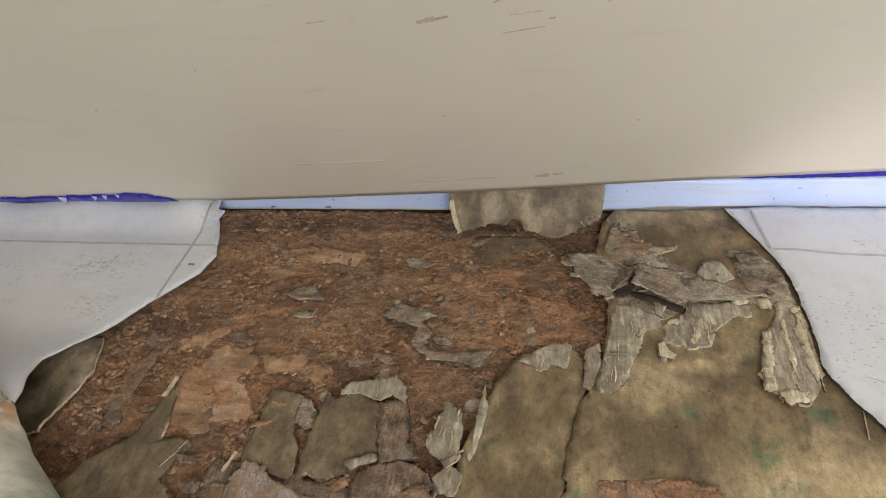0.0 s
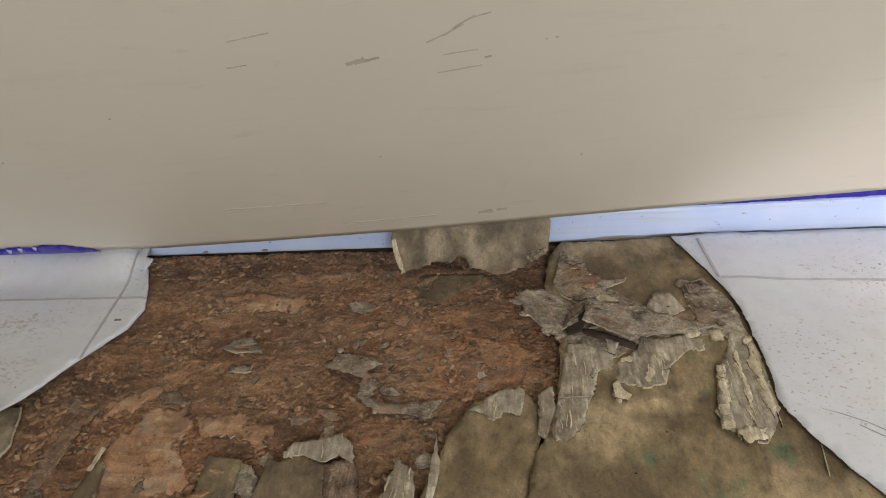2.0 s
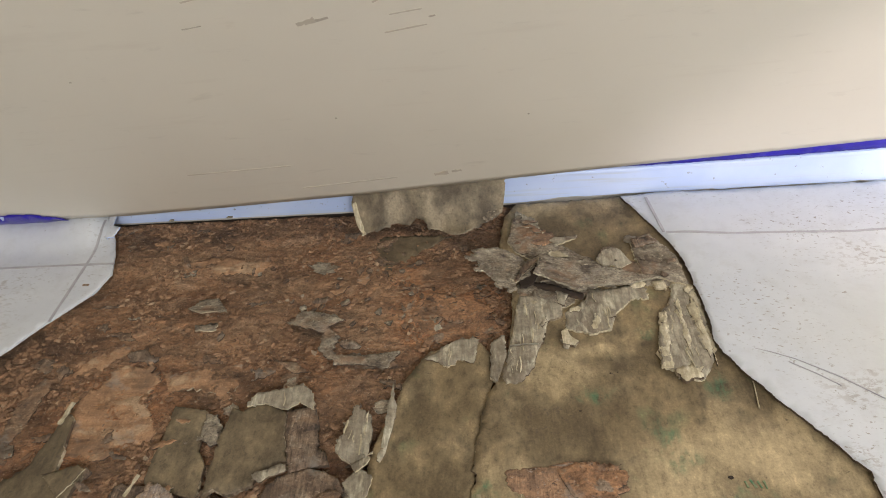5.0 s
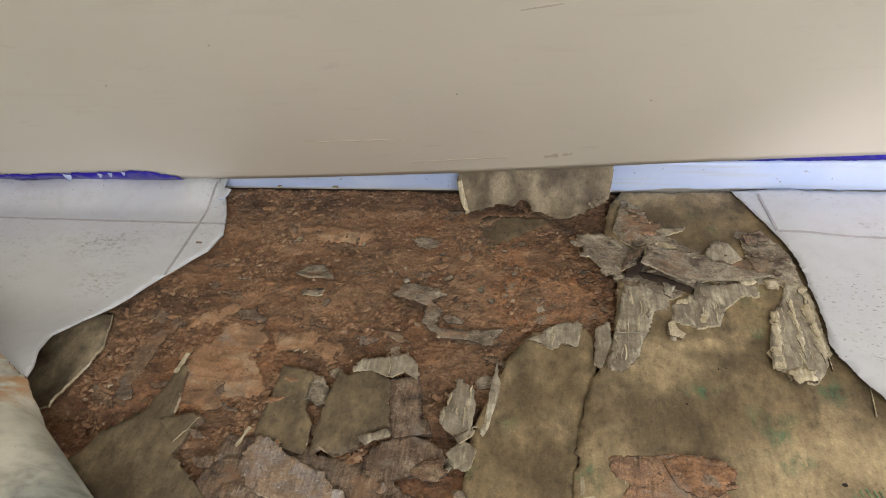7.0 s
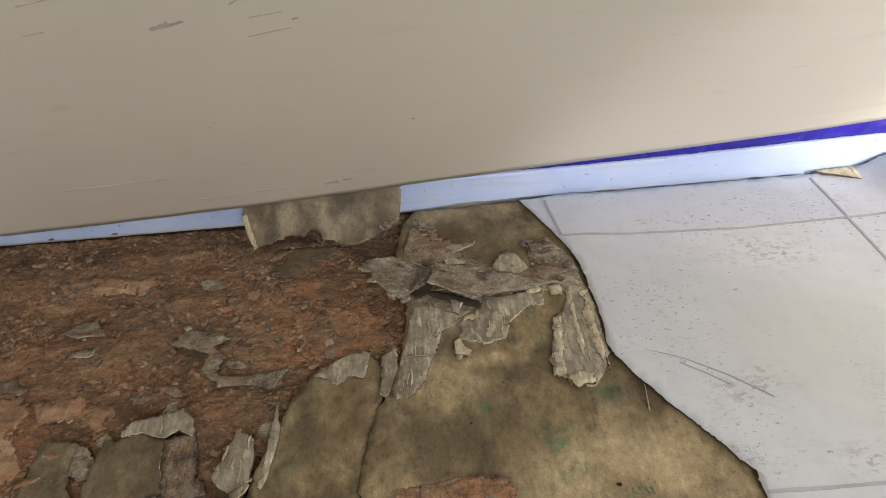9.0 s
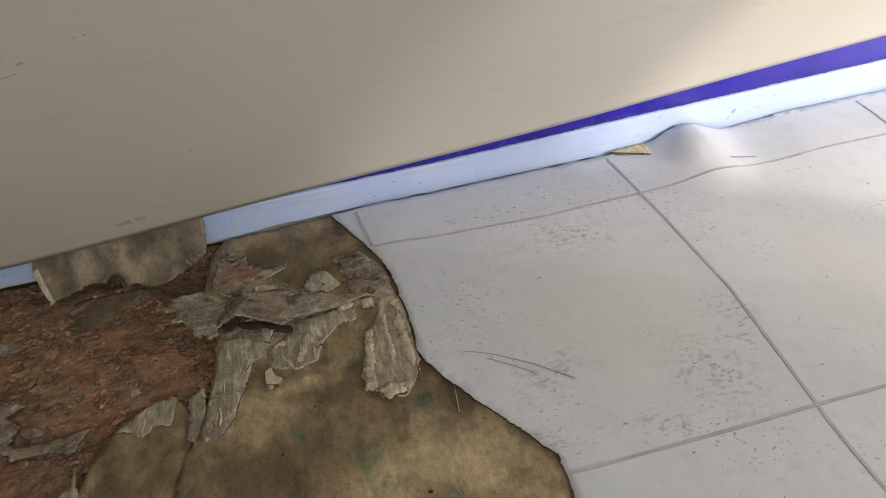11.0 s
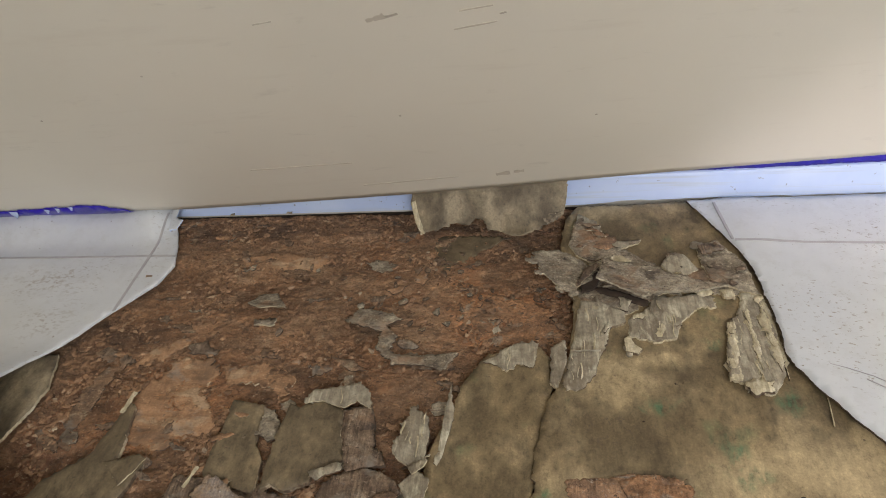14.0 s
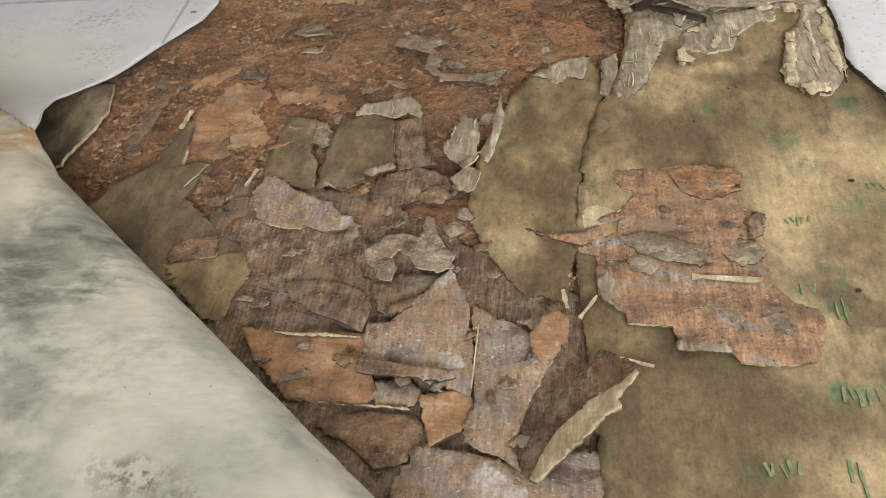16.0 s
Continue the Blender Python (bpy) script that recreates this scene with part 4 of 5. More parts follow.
piece("ply_patch", [(0.07, 0.53), (0.082, 0.525), (0.085, 0.49), (0.078, 0.483), (0.07, 0.5)], -0.0042, 0.0012, [GREY, DARKEDGE], None, 0.002)
piece("ply_patch", [(-0.2, 0.615), (-0.15, 0.62), (-0.1, 0.61), (-0.11, 0.59), (-0.19, 0.598)], -0.0052, 0.0012, [TAN, DARKEDGE], None, 0.003)
piece("ply_patch", [(-0.24, 0.417), (-0.231, 0.406), (-0.225, 0.349), (-0.198, 0.353), (-0.211, 0.320), (-0.173, 0.287), (-0.146, 0.268), (-0.135, 0.239), (-0.142, 0.200), (-0.208, 0.24), (-0.295, 0.305), (-0.280, 0.333), (-0.250, 0.363)], -0.0022, 0.004, [OLIVE, RAW], None, 0.0012)
piece("veneer_patch", [(-0.234, 0.349), (-0.206, 0.357), (-0.199, 0.353), (-0.212, 0.328)], 0.0004, 0.001, [OLIVE, CREAM], None, 0.0008)
piece("ply_patch", [(-0.205, 0.248), (-0.17, 0.256), (-0.141, 0.262), (-0.13, 0.244), (-0.141, 0.195), (-0.17, 0.215)], -0.001, 0.001, [VENEER, RAW], None, 0.0025)
piece("ply_patch", [(-0.2, 0.27), (-0.165, 0.275), (-0.16, 0.255), (-0.195, 0.25)], 0.0004, 0.001, [ROTTEN_PLAIN, RAW], None, 0.0025)
piece("veneer_patch", [(-0.338, 0.470), (-0.325, 0.427), (-0.331, 0.383), (-0.338, 0.355), (-0.38, 0.35), (-0.415, 0.453)], -0.002, 0.003, [FLAPPED, CREAM], ramp_to((-0.36, 0.4), (-0.325, 0.39), 0.004), 0.0004)
piece("ply_patch", [(-0.262, 0.465), (-0.275, 0.443), (-0.279, 0.389), (-0.275, 0.364), (-0.289, 0.370), (-0.297, 0.421), (-0.288, 0.453)], -0.0048, 0.0014, [ROTTEN_PLAIN, DARKEDGE], None, 0.0022)
# the dark inner ply and the slabs that broke over it
piece("ply_layer", [(-0.153, 0.326), (-0.152, 0.299), (-0.159, 0.29), (-0.147, 0.265), (-0.129, 0.233), (-0.1, 0.224), (-0.08, 0.21), (-0.053, 0.199), (-0.04, 0.193), (-0.038, 0.204), (-0.032, 0.216), (-0.038, 0.235), (-0.047, 0.25), (-0.046, 0.271), (-0.054, 0.287), (-0.089, 0.287), (-0.127, 0.29)], -0.0026, 0.003, [BROWN, DARKEDGE], None, 0.0018)
piece("ply_patch", [(-0.1, 0.232), (-0.085, 0.235), (-0.06, 0.233), (-0.041, 0.224), (-0.031, 0.212), (-0.035, 0.191), (-0.053, 0.199), (-0.079, 0.21), (-0.094, 0.218)], -0.0008, 0.002, [BROWN, DARKEDGE], ramp_to((-0.07, 0.25), (-0.06, 0.21), 0.003), 0.0014)
piece("ply_slab", [(-0.142, 0.339), (-0.134, 0.338), (-0.116, 0.323), (-0.095, 0.314), (-0.073, 0.299), (-0.053, 0.285), (-0.063, 0.282), (-0.082, 0.28), (-0.097, 0.285), (-0.113, 0.285), (-0.13, 0.288), (-0.146, 0.302), (-0.149, 0.324)], -0.0002, 0.0018, [MAUVE, RAW], ramp_to((-0.13, 0.31), (-0.115, 0.335), 0.003), 0.0014)
piece("ply_patch", [(-0.053, 0.322), (-0.05, 0.335), (-0.036, 0.344), (-0.017, 0.348), (0.005, 0.34), (0.011, 0.328), (-0.001, 0.319), (-0.031, 0.307), (-0.047, 0.305)], -0.003, 0.002, [BROWN, DARKEDGE], None, 0.0012)
piece("ply_patch", [(-0.016, 0.317), (-0.006, 0.326), (0.007, 0.327), (0.013, 0.317), (0.005, 0.308), (-0.011, 0.31)], -0.001, 0.0014, [ROTTEN_PLAIN, DARKEDGE], None, 0.0016)
# blocks of olive veneer and what broke from them
piece("veneer_block", [(-0.146, 0.416), (-0.128, 0.413), (-0.116, 0.41), (-0.115, 0.391), (-0.113, 0.372), (-0.103, 0.354), (-0.103, 0.338), (-0.103, 0.325), (-0.118, 0.328), (-0.131, 0.336), (-0.142, 0.329), (-0.15, 0.345), (-0.148, 0.364), (-0.146, 0.382), (-0.146, 0.399)], -0.0022, 0.004, [OLIVE, RAW], None, 0.0008)
piece("veneer_block", [(-0.093, 0.41), (-0.083, 0.405), (-0.072, 0.417), (-0.051, 0.407), (-0.046, 0.402), (-0.044, 0.378), (-0.038, 0.357), (-0.05, 0.35), (-0.06, 0.342), (-0.061, 0.334), (-0.079, 0.327), (-0.09, 0.332), (-0.097, 0.325), (-0.098, 0.353), (-0.096, 0.379), (-0.094, 0.399)], -0.0012, 0.004, [OLIVE, RAW], ramp_to((-0.06, 0.37), (-0.095, 0.36), 0.002), 0.0008)
piece("ply_patch", [(-0.116, 0.408), (-0.106, 0.406), (-0.098, 0.391), (-0.097, 0.377), (-0.104, 0.373), (-0.113, 0.381)], -0.0028, 0.002, [GREYX, DARKEDGE], None, 0.0014)
piece("ply_patch", [(-0.047, 0.406), (-0.024, 0.412), (-0.017, 0.391), (-0.015, 0.369), (-0.007, 0.361), (-0.003, 0.351), (-0.018, 0.35), (-0.034, 0.345), (-0.038, 0.357), (-0.044, 0.378)], -0.0016, 0.0035, [BROWN, DARKEDGE], None, 0.001)
piece("veneer_patch", [(-0.081, 0.412), (-0.074, 0.423), (-0.064, 0.424), (-0.048, 0.427), (-0.035, 0.432), (-0.027, 0.421), (-0.022, 0.41), (-0.023, 0.404), (-0.036, 0.413), (-0.045, 0.405), (-0.05, 0.405), (-0.058, 0.409), (-0.066, 0.413), (-0.073, 0.408)], 0.0008, 0.0014, [GREY, CREAM], ramp_to((-0.05, 0.415), (-0.05, 0.438), 0.004), 0.0014)
piece("ply_patch", [(-0.06, 0.336), (-0.058, 0.343), (-0.05, 0.346), (-0.041, 0.352), (-0.036, 0.35), (-0.036, 0.344), (-0.048, 0.34), (-0.054, 0.334)], 0.0012, 0.0014, [GREY, RAW], ramp_to((-0.04, 0.345), (-0.06, 0.336), 0.003), 0.0014)
piece("ply_patch", [(0.011, 0.405), (0.017, 0.408), (0.023, 0.398), (0.026, 0.396), (0.029, 0.379), (0.028, 0.365), (0.026, 0.35), (0.024, 0.341), (0.016, 0.347), (0.007, 0.352), (0.002, 0.36), (0.006, 0.38), (0.008, 0.393)], 0.002, 0.003, [GREY, RAW], ramp_to((0.03, 0.38), (0.002, 0.37), 0.004), 0.0014)
# the mauve slabs, their slit and the tan one beside them
piece("ply_slab", [(0.021, 0.242), (0.029, 0.225), (0.035, 0.214), (0.04, 0.187), (0.042, 0.163), (0.042, 0.147), (0.031, 0.151), (0.016, 0.154), (0.008, 0.159), (-0.026, 0.168), (-0.033, 0.185), (-0.032, 0.198), (-0.016, 0.199), (-0.007, 0.212), (0.007, 0.227), (0.014, 0.237)], 0.003, 0.002, [MAUVE, RAW], ramp_to((0.0, 0.18), (0.02, 0.26), 0.005), 0.0012)
piece("ply_patch", [(-0.035, 0.233), (-0.023, 0.238), (-0.003, 0.239), (0.017, 0.241), (0.01, 0.231), (-0.006, 0.215), (-0.017, 0.202), (-0.029, 0.211)], 0.0006, 0.002, [BROWN, DARKEDGE], None, 0.0016)
piece("ply_slab", [(0.038, 0.214), (0.051, 0.205), (0.064, 0.201), (0.076, 0.193), (0.084, 0.195), (0.09, 0.189), (0.094, 0.179), (0.087, 0.167), (0.079, 0.149), (0.075, 0.134), (0.069, 0.116), (0.076, 0.101), (0.061, 0.111), (0.048, 0.115), (0.039, 0.123), (0.045, 0.14)], 0.0026, 0.002, [MAUVE, RAW], ramp_to((0.05, 0.17), (0.04, 0.22), 0.004), 0.0014)
piece("ply_patch", [(0.076, 0.191), (0.084, 0.204), (0.093, 0.209), (0.101, 0.203), (0.101, 0.187), (0.094, 0.177), (0.085, 0.171), (0.08, 0.176)], 0.0062, 0.0014, [TAN, GREY], ramp_to((0.075, 0.21), (0.1, 0.225), 0.002), 0.0016)
piece("ply_slab", [(-0.121, 0.193), (-0.083, 0.192), (-0.037, 0.19), (-0.03, 0.186), (-0.028, 0.169), (-0.018, 0.15), (-0.022, 0.14), (-0.044, 0.14), (-0.063, 0.142), (-0.076, 0.141), (-0.084, 0.151), (-0.094, 0.161), (-0.104, 0.167)], 0.0008, 0.003, [TAN, RAW], None, 0.0012)
piece("ply_patch", [(-0.048, 0.169), (-0.029, 0.168), (-0.006, 0.166), (0.016, 0.163), (0.032, 0.16), (0.031, 0.156), (0.002, 0.156), (-0.027, 0.157), (-0.04, 0.16)], 0.0085, 0.0018, [RUST, DARKEDGE], ramp_to((0.0, 0.178), (-0.06, 0.182), 0.002), 0.0014)
piece("ply_patch", [(-0.021, 0.157), (-0.001, 0.159), (0.011, 0.151), (0.008, 0.141), (-0.004, 0.139), (-0.018, 0.14)], 0.0004, 0.002, [MAUVE, DARKEDGE], None, 0.001)
piece("ply_patch", [(0.011, 0.149), (0.023, 0.151), (0.043, 0.152), (0.044, 0.133), (0.038, 0.124), (0.03, 0.12), (0.021, 0.114), (0.013, 0.132)], 0.0012, 0.003, [TAN, DARKEDGE], None, 0.0012)
piece("ply_patch", [(-0.054, 0.128), (-0.04, 0.136), (-0.018, 0.138), (0.004, 0.134), (0.014, 0.125), (0.014, 0.115), (0.002, 0.103), (-0.011, 0.099), (-0.032, 0.116)], -0.001, 0.003, [ROTTEN_PLAIN, DARKEDGE], None, 0.0018)
piece("ply_slab", [(0.001, 0.089), (0.014, 0.114), (0.044, 0.112), (0.068, 0.104), (0.084, 0.095), (0.1, 0.115), (0.119, 0.117), (0.146, 0.102), (0.157, 0.092), (0.1, 0.065), (0.009, 0.058)], 0.0002, 0.002, [MAUVE, RAW], None, 0.0016)
piece("fibre_strip", [(-0.097, 0.189), (-0.049, 0.188), (-0.035, 0.187), (-0.037, 0.186), (-0.089, 0.187)], 0.0032, 0.001, [CREAM, RAW], None, 0.0006)
piece("fibre_strip", [(-0.045, 0.138), (-0.021, 0.139), (0.004, 0.138), (0.006, 0.136), (-0.021, 0.137), (-0.043, 0.137)], 0.0022, 0.0012, [CREAM, RAW], None, 0.0006)
# where the face of the large sheet broke away
piece("ply_patch", [(0.134, 0.339), (0.151, 0.34), (0.165, 0.34), (0.172, 0.343), (0.192, 0.344), (0.219, 0.336), (0.222, 0.326), (0.212, 0.315), (0.222, 0.299), (0.232, 0.291), (0.229, 0.264), (0.23, 0.245), (0.23, 0.232), (0.238, 0.223), (0.254, 0.217), (0.255, 0.203), (0.247, 0.179), (0.229, 0.174), (0.202, 0.175), (0.198, 0.183), (0.167, 0.183), (0.167, 0.194), (0.158, 0.2), (0.137, 0.201), (0.136, 0.21), (0.12, 0.223), (0.119, 0.234), (0.118, 0.256), (0.106, 0.263), (0.121, 0.271), (0.133, 0.279), (0.137, 0.297), (0.146, 0.316), (0.137, 0.32)], 0.0022, 0.002, [RUST, RAW], ramp_to((0.19, 0.26), (0.16, 0.19), 0.004), 0.0011)
piece("ply_patch", [(0.171, 0.337), (0.192, 0.341), (0.218, 0.334), (0.221, 0.325), (0.21, 0.311), (0.192, 0.309), (0.178, 0.32)], 0.0036, 0.0012, [ORANGE, DARKEDGE], None, 0.002)
piece("ply_patch", [(0.135, 0.274), (0.156, 0.277), (0.185, 0.267), (0.194, 0.257), (0.192, 0.248), (0.165, 0.251), (0.144, 0.262)], 0.004, 0.0012, [GREYX, DARKEDGE], None, 0.0026)
piece("ply_patch", [(0.14, 0.254), (0.154, 0.257), (0.162, 0.248), (0.153, 0.24), (0.142, 0.243)], 0.004, 0.0012, [GREYX, DARKEDGE], None, 0.0014)
piece("ply_patch", [(0.18, 0.214), (0.201, 0.226), (0.207, 0.213), (0.198, 0.196), (0.181, 0.195)], 0.0038, 0.0012, [GREYX, DARKEDGE], None, 0.002)
piece("ply_patch", [(0.213, 0.209), (0.233, 0.213), (0.235, 0.193), (0.225, 0.181), (0.211, 0.188)], 0.004, 0.0012, [GREYX, DARKEDGE], None, 0.002)
piece("ply_patch", [(0.119, 0.234), (0.126, 0.241), (0.131, 0.234), (0.126, 0.22), (0.134, 0.209), (0.122, 0.219)], 0.006, 0.0012, [GREY, RAW], None, 0.001)
piece("ply_patch", [(0.167, 0.19), (0.197, 0.19), (0.198, 0.182), (0.167, 0.182)], 0.0056, 0.0012, [GREY, RAW], None, 0.001)
piece("ply_patch", [(0.22, 0.29), (0.232, 0.293), (0.229, 0.275), (0.22, 0.272)], 0.0036, 0.0012, [BROWN, DARKEDGE], None, 0.0016)
piece("ply_patch", [(0.202, 0.263), (0.225, 0.272), (0.229, 0.258), (0.215, 0.249), (0.204, 0.251)], 0.0036, 0.0012, [GREYX, DARKEDGE], None, 0.0018)
# the shelf of grey torn ply by the wall
piece("ply_patch", [(0.155, 0.637), (0.16, 0.65), (0.166, 0.653), (0.168, 0.634), (0.175, 0.638), (0.18, 0.621), (0.19, 0.613), (0.206, 0.616), (0.222, 0.619), (0.219, 0.613), (0.2, 0.604), (0.193, 0.584), (0.172, 0.583), (0.157, 0.595), (0.149, 0.61)], 0.0032, 0.0022, [GREYX, CREAM], ramp_to((0.2, 0.6), (0.16, 0.64), 0.003), 0.0014)
piece("ply_patch", [(0.156, 0.638), (0.162, 0.662), (0.17, 0.653), (0.18, 0.644), (0.184, 0.631), (0.174, 0.624), (0.166, 0.632)], 0.0045, 0.0014, [GREY, CREAM], None, 0.0014)
piece("veneer_patch", [(0.177, 0.587), (0.2, 0.607), (0.219, 0.59), (0.238, 0.571), (0.27, 0.572), (0.296, 0.564), (0.314, 0.537), (0.29, 0.534), (0.263, 0.539), (0.233, 0.538), (0.199, 0.512), (0.158, 0.524), (0.152, 0.543)], 0.0016, 0.0025, [GREYX, CREAM], None, 0.0016)
# Two flat dark sheets paint the shadow below the lifted ply's edge.
piece("pocket_shade", [(0.169, 0.546), (0.174, 0.538), (0.184, 0.534), (0.198, 0.527), (0.214, 0.52), (0.217, 0.525), (0.213, 0.529), (0.194, 0.538), (0.179, 0.546)], 0.0042, 0.0016, [SHADOWGAP], None, 0.0008, "flat dark sheet painted as the shade under the lifted ply")
piece("pocket_shade", [(0.157, 0.548), (0.166, 0.56), (0.176, 0.576), (0.178, 0.563), (0.171, 0.544), (0.164, 0.539), (0.157, 0.538)], 0.0042, 0.0016, [SHADOWGAP], None, 0.0008, "flat dark sheet painted as the shade under the lifted ply")
piece("ply_patch", [(0.178, 0.574), (0.175, 0.552), (0.17, 0.54), (0.181, 0.536), (0.195, 0.528), (0.211, 0.519), (0.223, 0.529), (0.237, 0.533), (0.256, 0.536), (0.276, 0.54), (0.291, 0.543), (0.268, 0.552), (0.245, 0.56), (0.221, 0.568), (0.196, 0.571)], 0.007, 0.0022, [GREYX, GREY], ramp_to((0.25, 0.56), (0.185, 0.53), 0.013), 0.0012)
piece("wood_knob", [(0.235, 0.575), (0.242, 0.586), (0.25, 0.592), (0.259, 0.587), (0.263, 0.58), (0.269, 0.569), (0.256, 0.562), (0.241, 0.565)], 0.005, 0.004, [GREY, CREAM], lambda x, y: 0.0018 * math.exp(-((x - 0.252) ** 2 + (y - 0.58) ** 2) / 0.0001), 0.0012)
piece("ply_patch", [(0.272, 0.605), (0.294, 0.613), (0.302, 0.598), (0.312, 0.577), (0.314, 0.551), (0.317, 0.534), (0.309, 0.534), (0.296, 0.543), (0.278, 0.548), (0.275, 0.565), (0.274, 0.579)], 0.004, 0.0025, [GREYX, CREAM], None, 0.0014)
piece("ply_patch", [(0.272, 0.597), (0.291, 0.605), (0.298, 0.596), (0.286, 0.591), (0.274, 0.584)], 0.0068, 0.0014, [BROWN, RAW], ramp_to((0.29, 0.605), (0.272, 0.6), 0.003), 0.001)
piece("veneer_patch", [(0.156, 0.53), (0.173, 0.527), (0.194, 0.514), (0.193, 0.499), (0.18, 0.493), (0.169, 0.461), (0.163, 0.44), (0.151, 0.423), (0.137, 0.421), (0.136, 0.43), (0.142, 0.458), (0.149, 0.492)], 0.0034, 0.003, [GREY, RAW], None, 0.001)
piece("veneer_patch", [(0.196, 0.503), (0.211, 0.513), (0.223, 0.535), (0.242, 0.534), (0.262, 0.537), (0.276, 0.533), (0.275, 0.517), (0.259, 0.517), (0.242, 0.499), (0.235, 0.479), (0.218, 0.474), (0.21, 0.48), (0.196, 0.484)], 0.003, 0.0025, [GREY, CREAM], None, 0.0014)
piece("wood_knob", [(0.19, 0.478), (0.195, 0.482), (0.198, 0.471), (0.204, 0.465), (0.2, 0.46), (0.19, 0.463)], 0.0045, 0.003, [CREAM, RAW], None, 0.001)
piece("veneer_patch", [(0.28, 0.493), (0.284, 0.5), (0.289, 0.504), (0.3, 0.536), (0.313, 0.531), (0.315, 0.511), (0.317, 0.488), (0.315, 0.459), (0.314, 0.439), (0.308, 0.429), (0.298, 0.418), (0.28, 0.421), (0.279, 0.429), (0.269, 0.433), (0.272, 0.46)], 0.0034, 0.003, [GREY, CREAM], ramp_to((0.3, 0.47), (0.272, 0.47), 0.002), 0.001)
piece("veneer_patch", [(0.297, 0.533), (0.313, 0.553), (0.318, 0.532), (0.32, 0.497), (0.319, 0.46), (0.315, 0.433), (0.315, 0.461), (0.314, 0.493), (0.31, 0.516)], 0.0024, 0.0022, [CREAM, DARKEDGE], None, 0.0012)
piece("veneer_patch", [(0.271, 0.457), (0.273, 0.457), (0.279, 0.45), (0.278, 0.43), (0.268, 0.429)], 0.0056, 0.0012, [CREAM, RAW], None, 0.0008)

# torn fibres along the grey veneer, loose at their ends
random.seed(61)
for x1, x2, y1, y2, z, count in ((0.14, 0.19, 0.43, 0.525, 0.0036, 26), (0.2, 0.27, 0.48, 0.53, 0.0032, 22), (0.274, 0.314, 0.425, 0.52, 0.0038, 26), (0.07, 0.118, 0.448, 0.474, 0.0006, 12), (0.004, 0.03, 0.36, 0.4, 0.004, 10),
                                 (-0.075, -0.03, 0.41, 0.432, 0.0035, 10)):
    for i in range(count):
        x, y, l = random.uniform(x1, x2), random.uniform(y1, y2), random.uniform(0.006, 0.02)
        if not any(inside(x, y, q) and inside(x, y - l, q) for q in OUTLINES):
            continue
        lean, w = random.gauss(0, 0.09), random.uniform(0.0005, 0.0014)
        ribbon("fibre", [(x + lean * l * t + 0.0006 * math.sin(5 * t + i), y - l * t, z + 0.0012 * abs(t - 0.4)) for t in (0, 0.25, 0.5, 0.75, 1)], w, random.choice((CREAM, CREAM, GREY)), subfloor, thick=0.0004, wobble=0.8)

# thin remnants of the layers, still stuck to the rot
random.seed(33)
REST = []
while len(REST) < 105:
    x, y = random.uniform(-0.31, 0.14), random.uniform(0.09, 0.675)
    if any(inside(x, y, o) for o in (BIG, MID)):
        continue
    a, b, turn = random.uniform(0.005, 0.02), random.uniform(0.003, 0.009), random.gauss(0.05, 0.35)
    ring = []
    for k in range(9):
        t = 6.283 * k / 9
        px, py = a * math.cos(t) * random.uniform(0.5, 1.3), b * math.sin(t) * random.uniform(0.4, 1.4)
        ring.append((x + px * math.cos(turn) - py * math.sin(turn), y + px * math.sin(turn) + py * math.cos(turn)))
    REST.append(ring)
for i, ring in enumerate(REST):
    up = random.uniform(0.0006, 0.0022)
    sheet("ply_remnant", ring, 0.0, 0.0014, [random.choice((TAN, BROWN, BROWN, GREYX, ROTTEN_PLAIN, ROTTEN_PLAIN)), DARKEDGE], subfloor, 0.0018, 0.003,
          lambda x, y, up=up: ground_h(x, y)[0] + up, 300 + i, step=0.0014, feather=0.8)

# orange flakes where the rot is freshest, and dark ones cracked out of the field
for i in range(70):
    if i < 40:
        x, y, kinds = random.uniform(0.04, 0.138), random.uniform(0.488, 0.56), (ORANGE, ORANGE, ROTTEN_PLAIN)
    else:
        x, y, kinds = random.uniform(-0.14, 0.06), random.uniform(0.5, 0.63), (ROTTEN_PLAIN, BROWN, GREYX)
    a, b, turn = random.uniform(0.0025, 0.0065), random.uniform(0.002, 0.0045), random.uniform(0, 3.1)
    ring = []
    for q in range(6):
        t = 6.283 * q / 6
        px, py = a * math.cos(t) * random.uniform(0.6, 1.3), b * math.sin(t) * random.uniform(0.6, 1.3)
        ring.append((x + px * math.cos(turn) - py * math.sin(turn), y + px * math.sin(turn) + py * math.cos(turn)))
    tilt = random.uniform(-0.3, 0.3), random.uniform(-0.3, 0.3)
    sheet("wood_flake", ring, 0.0016, 0.0016, [random.choice(kinds), DARKEDGE], subfloor, 0.0006, 0.003,
          lambda u, v, x=x, y=y, tilt=tilt: ground_h(x, y)[0] + (u - x) * tilt[0] + (v - y) * tilt[1], 900 + i, step=0.0012, wave=0.0004)

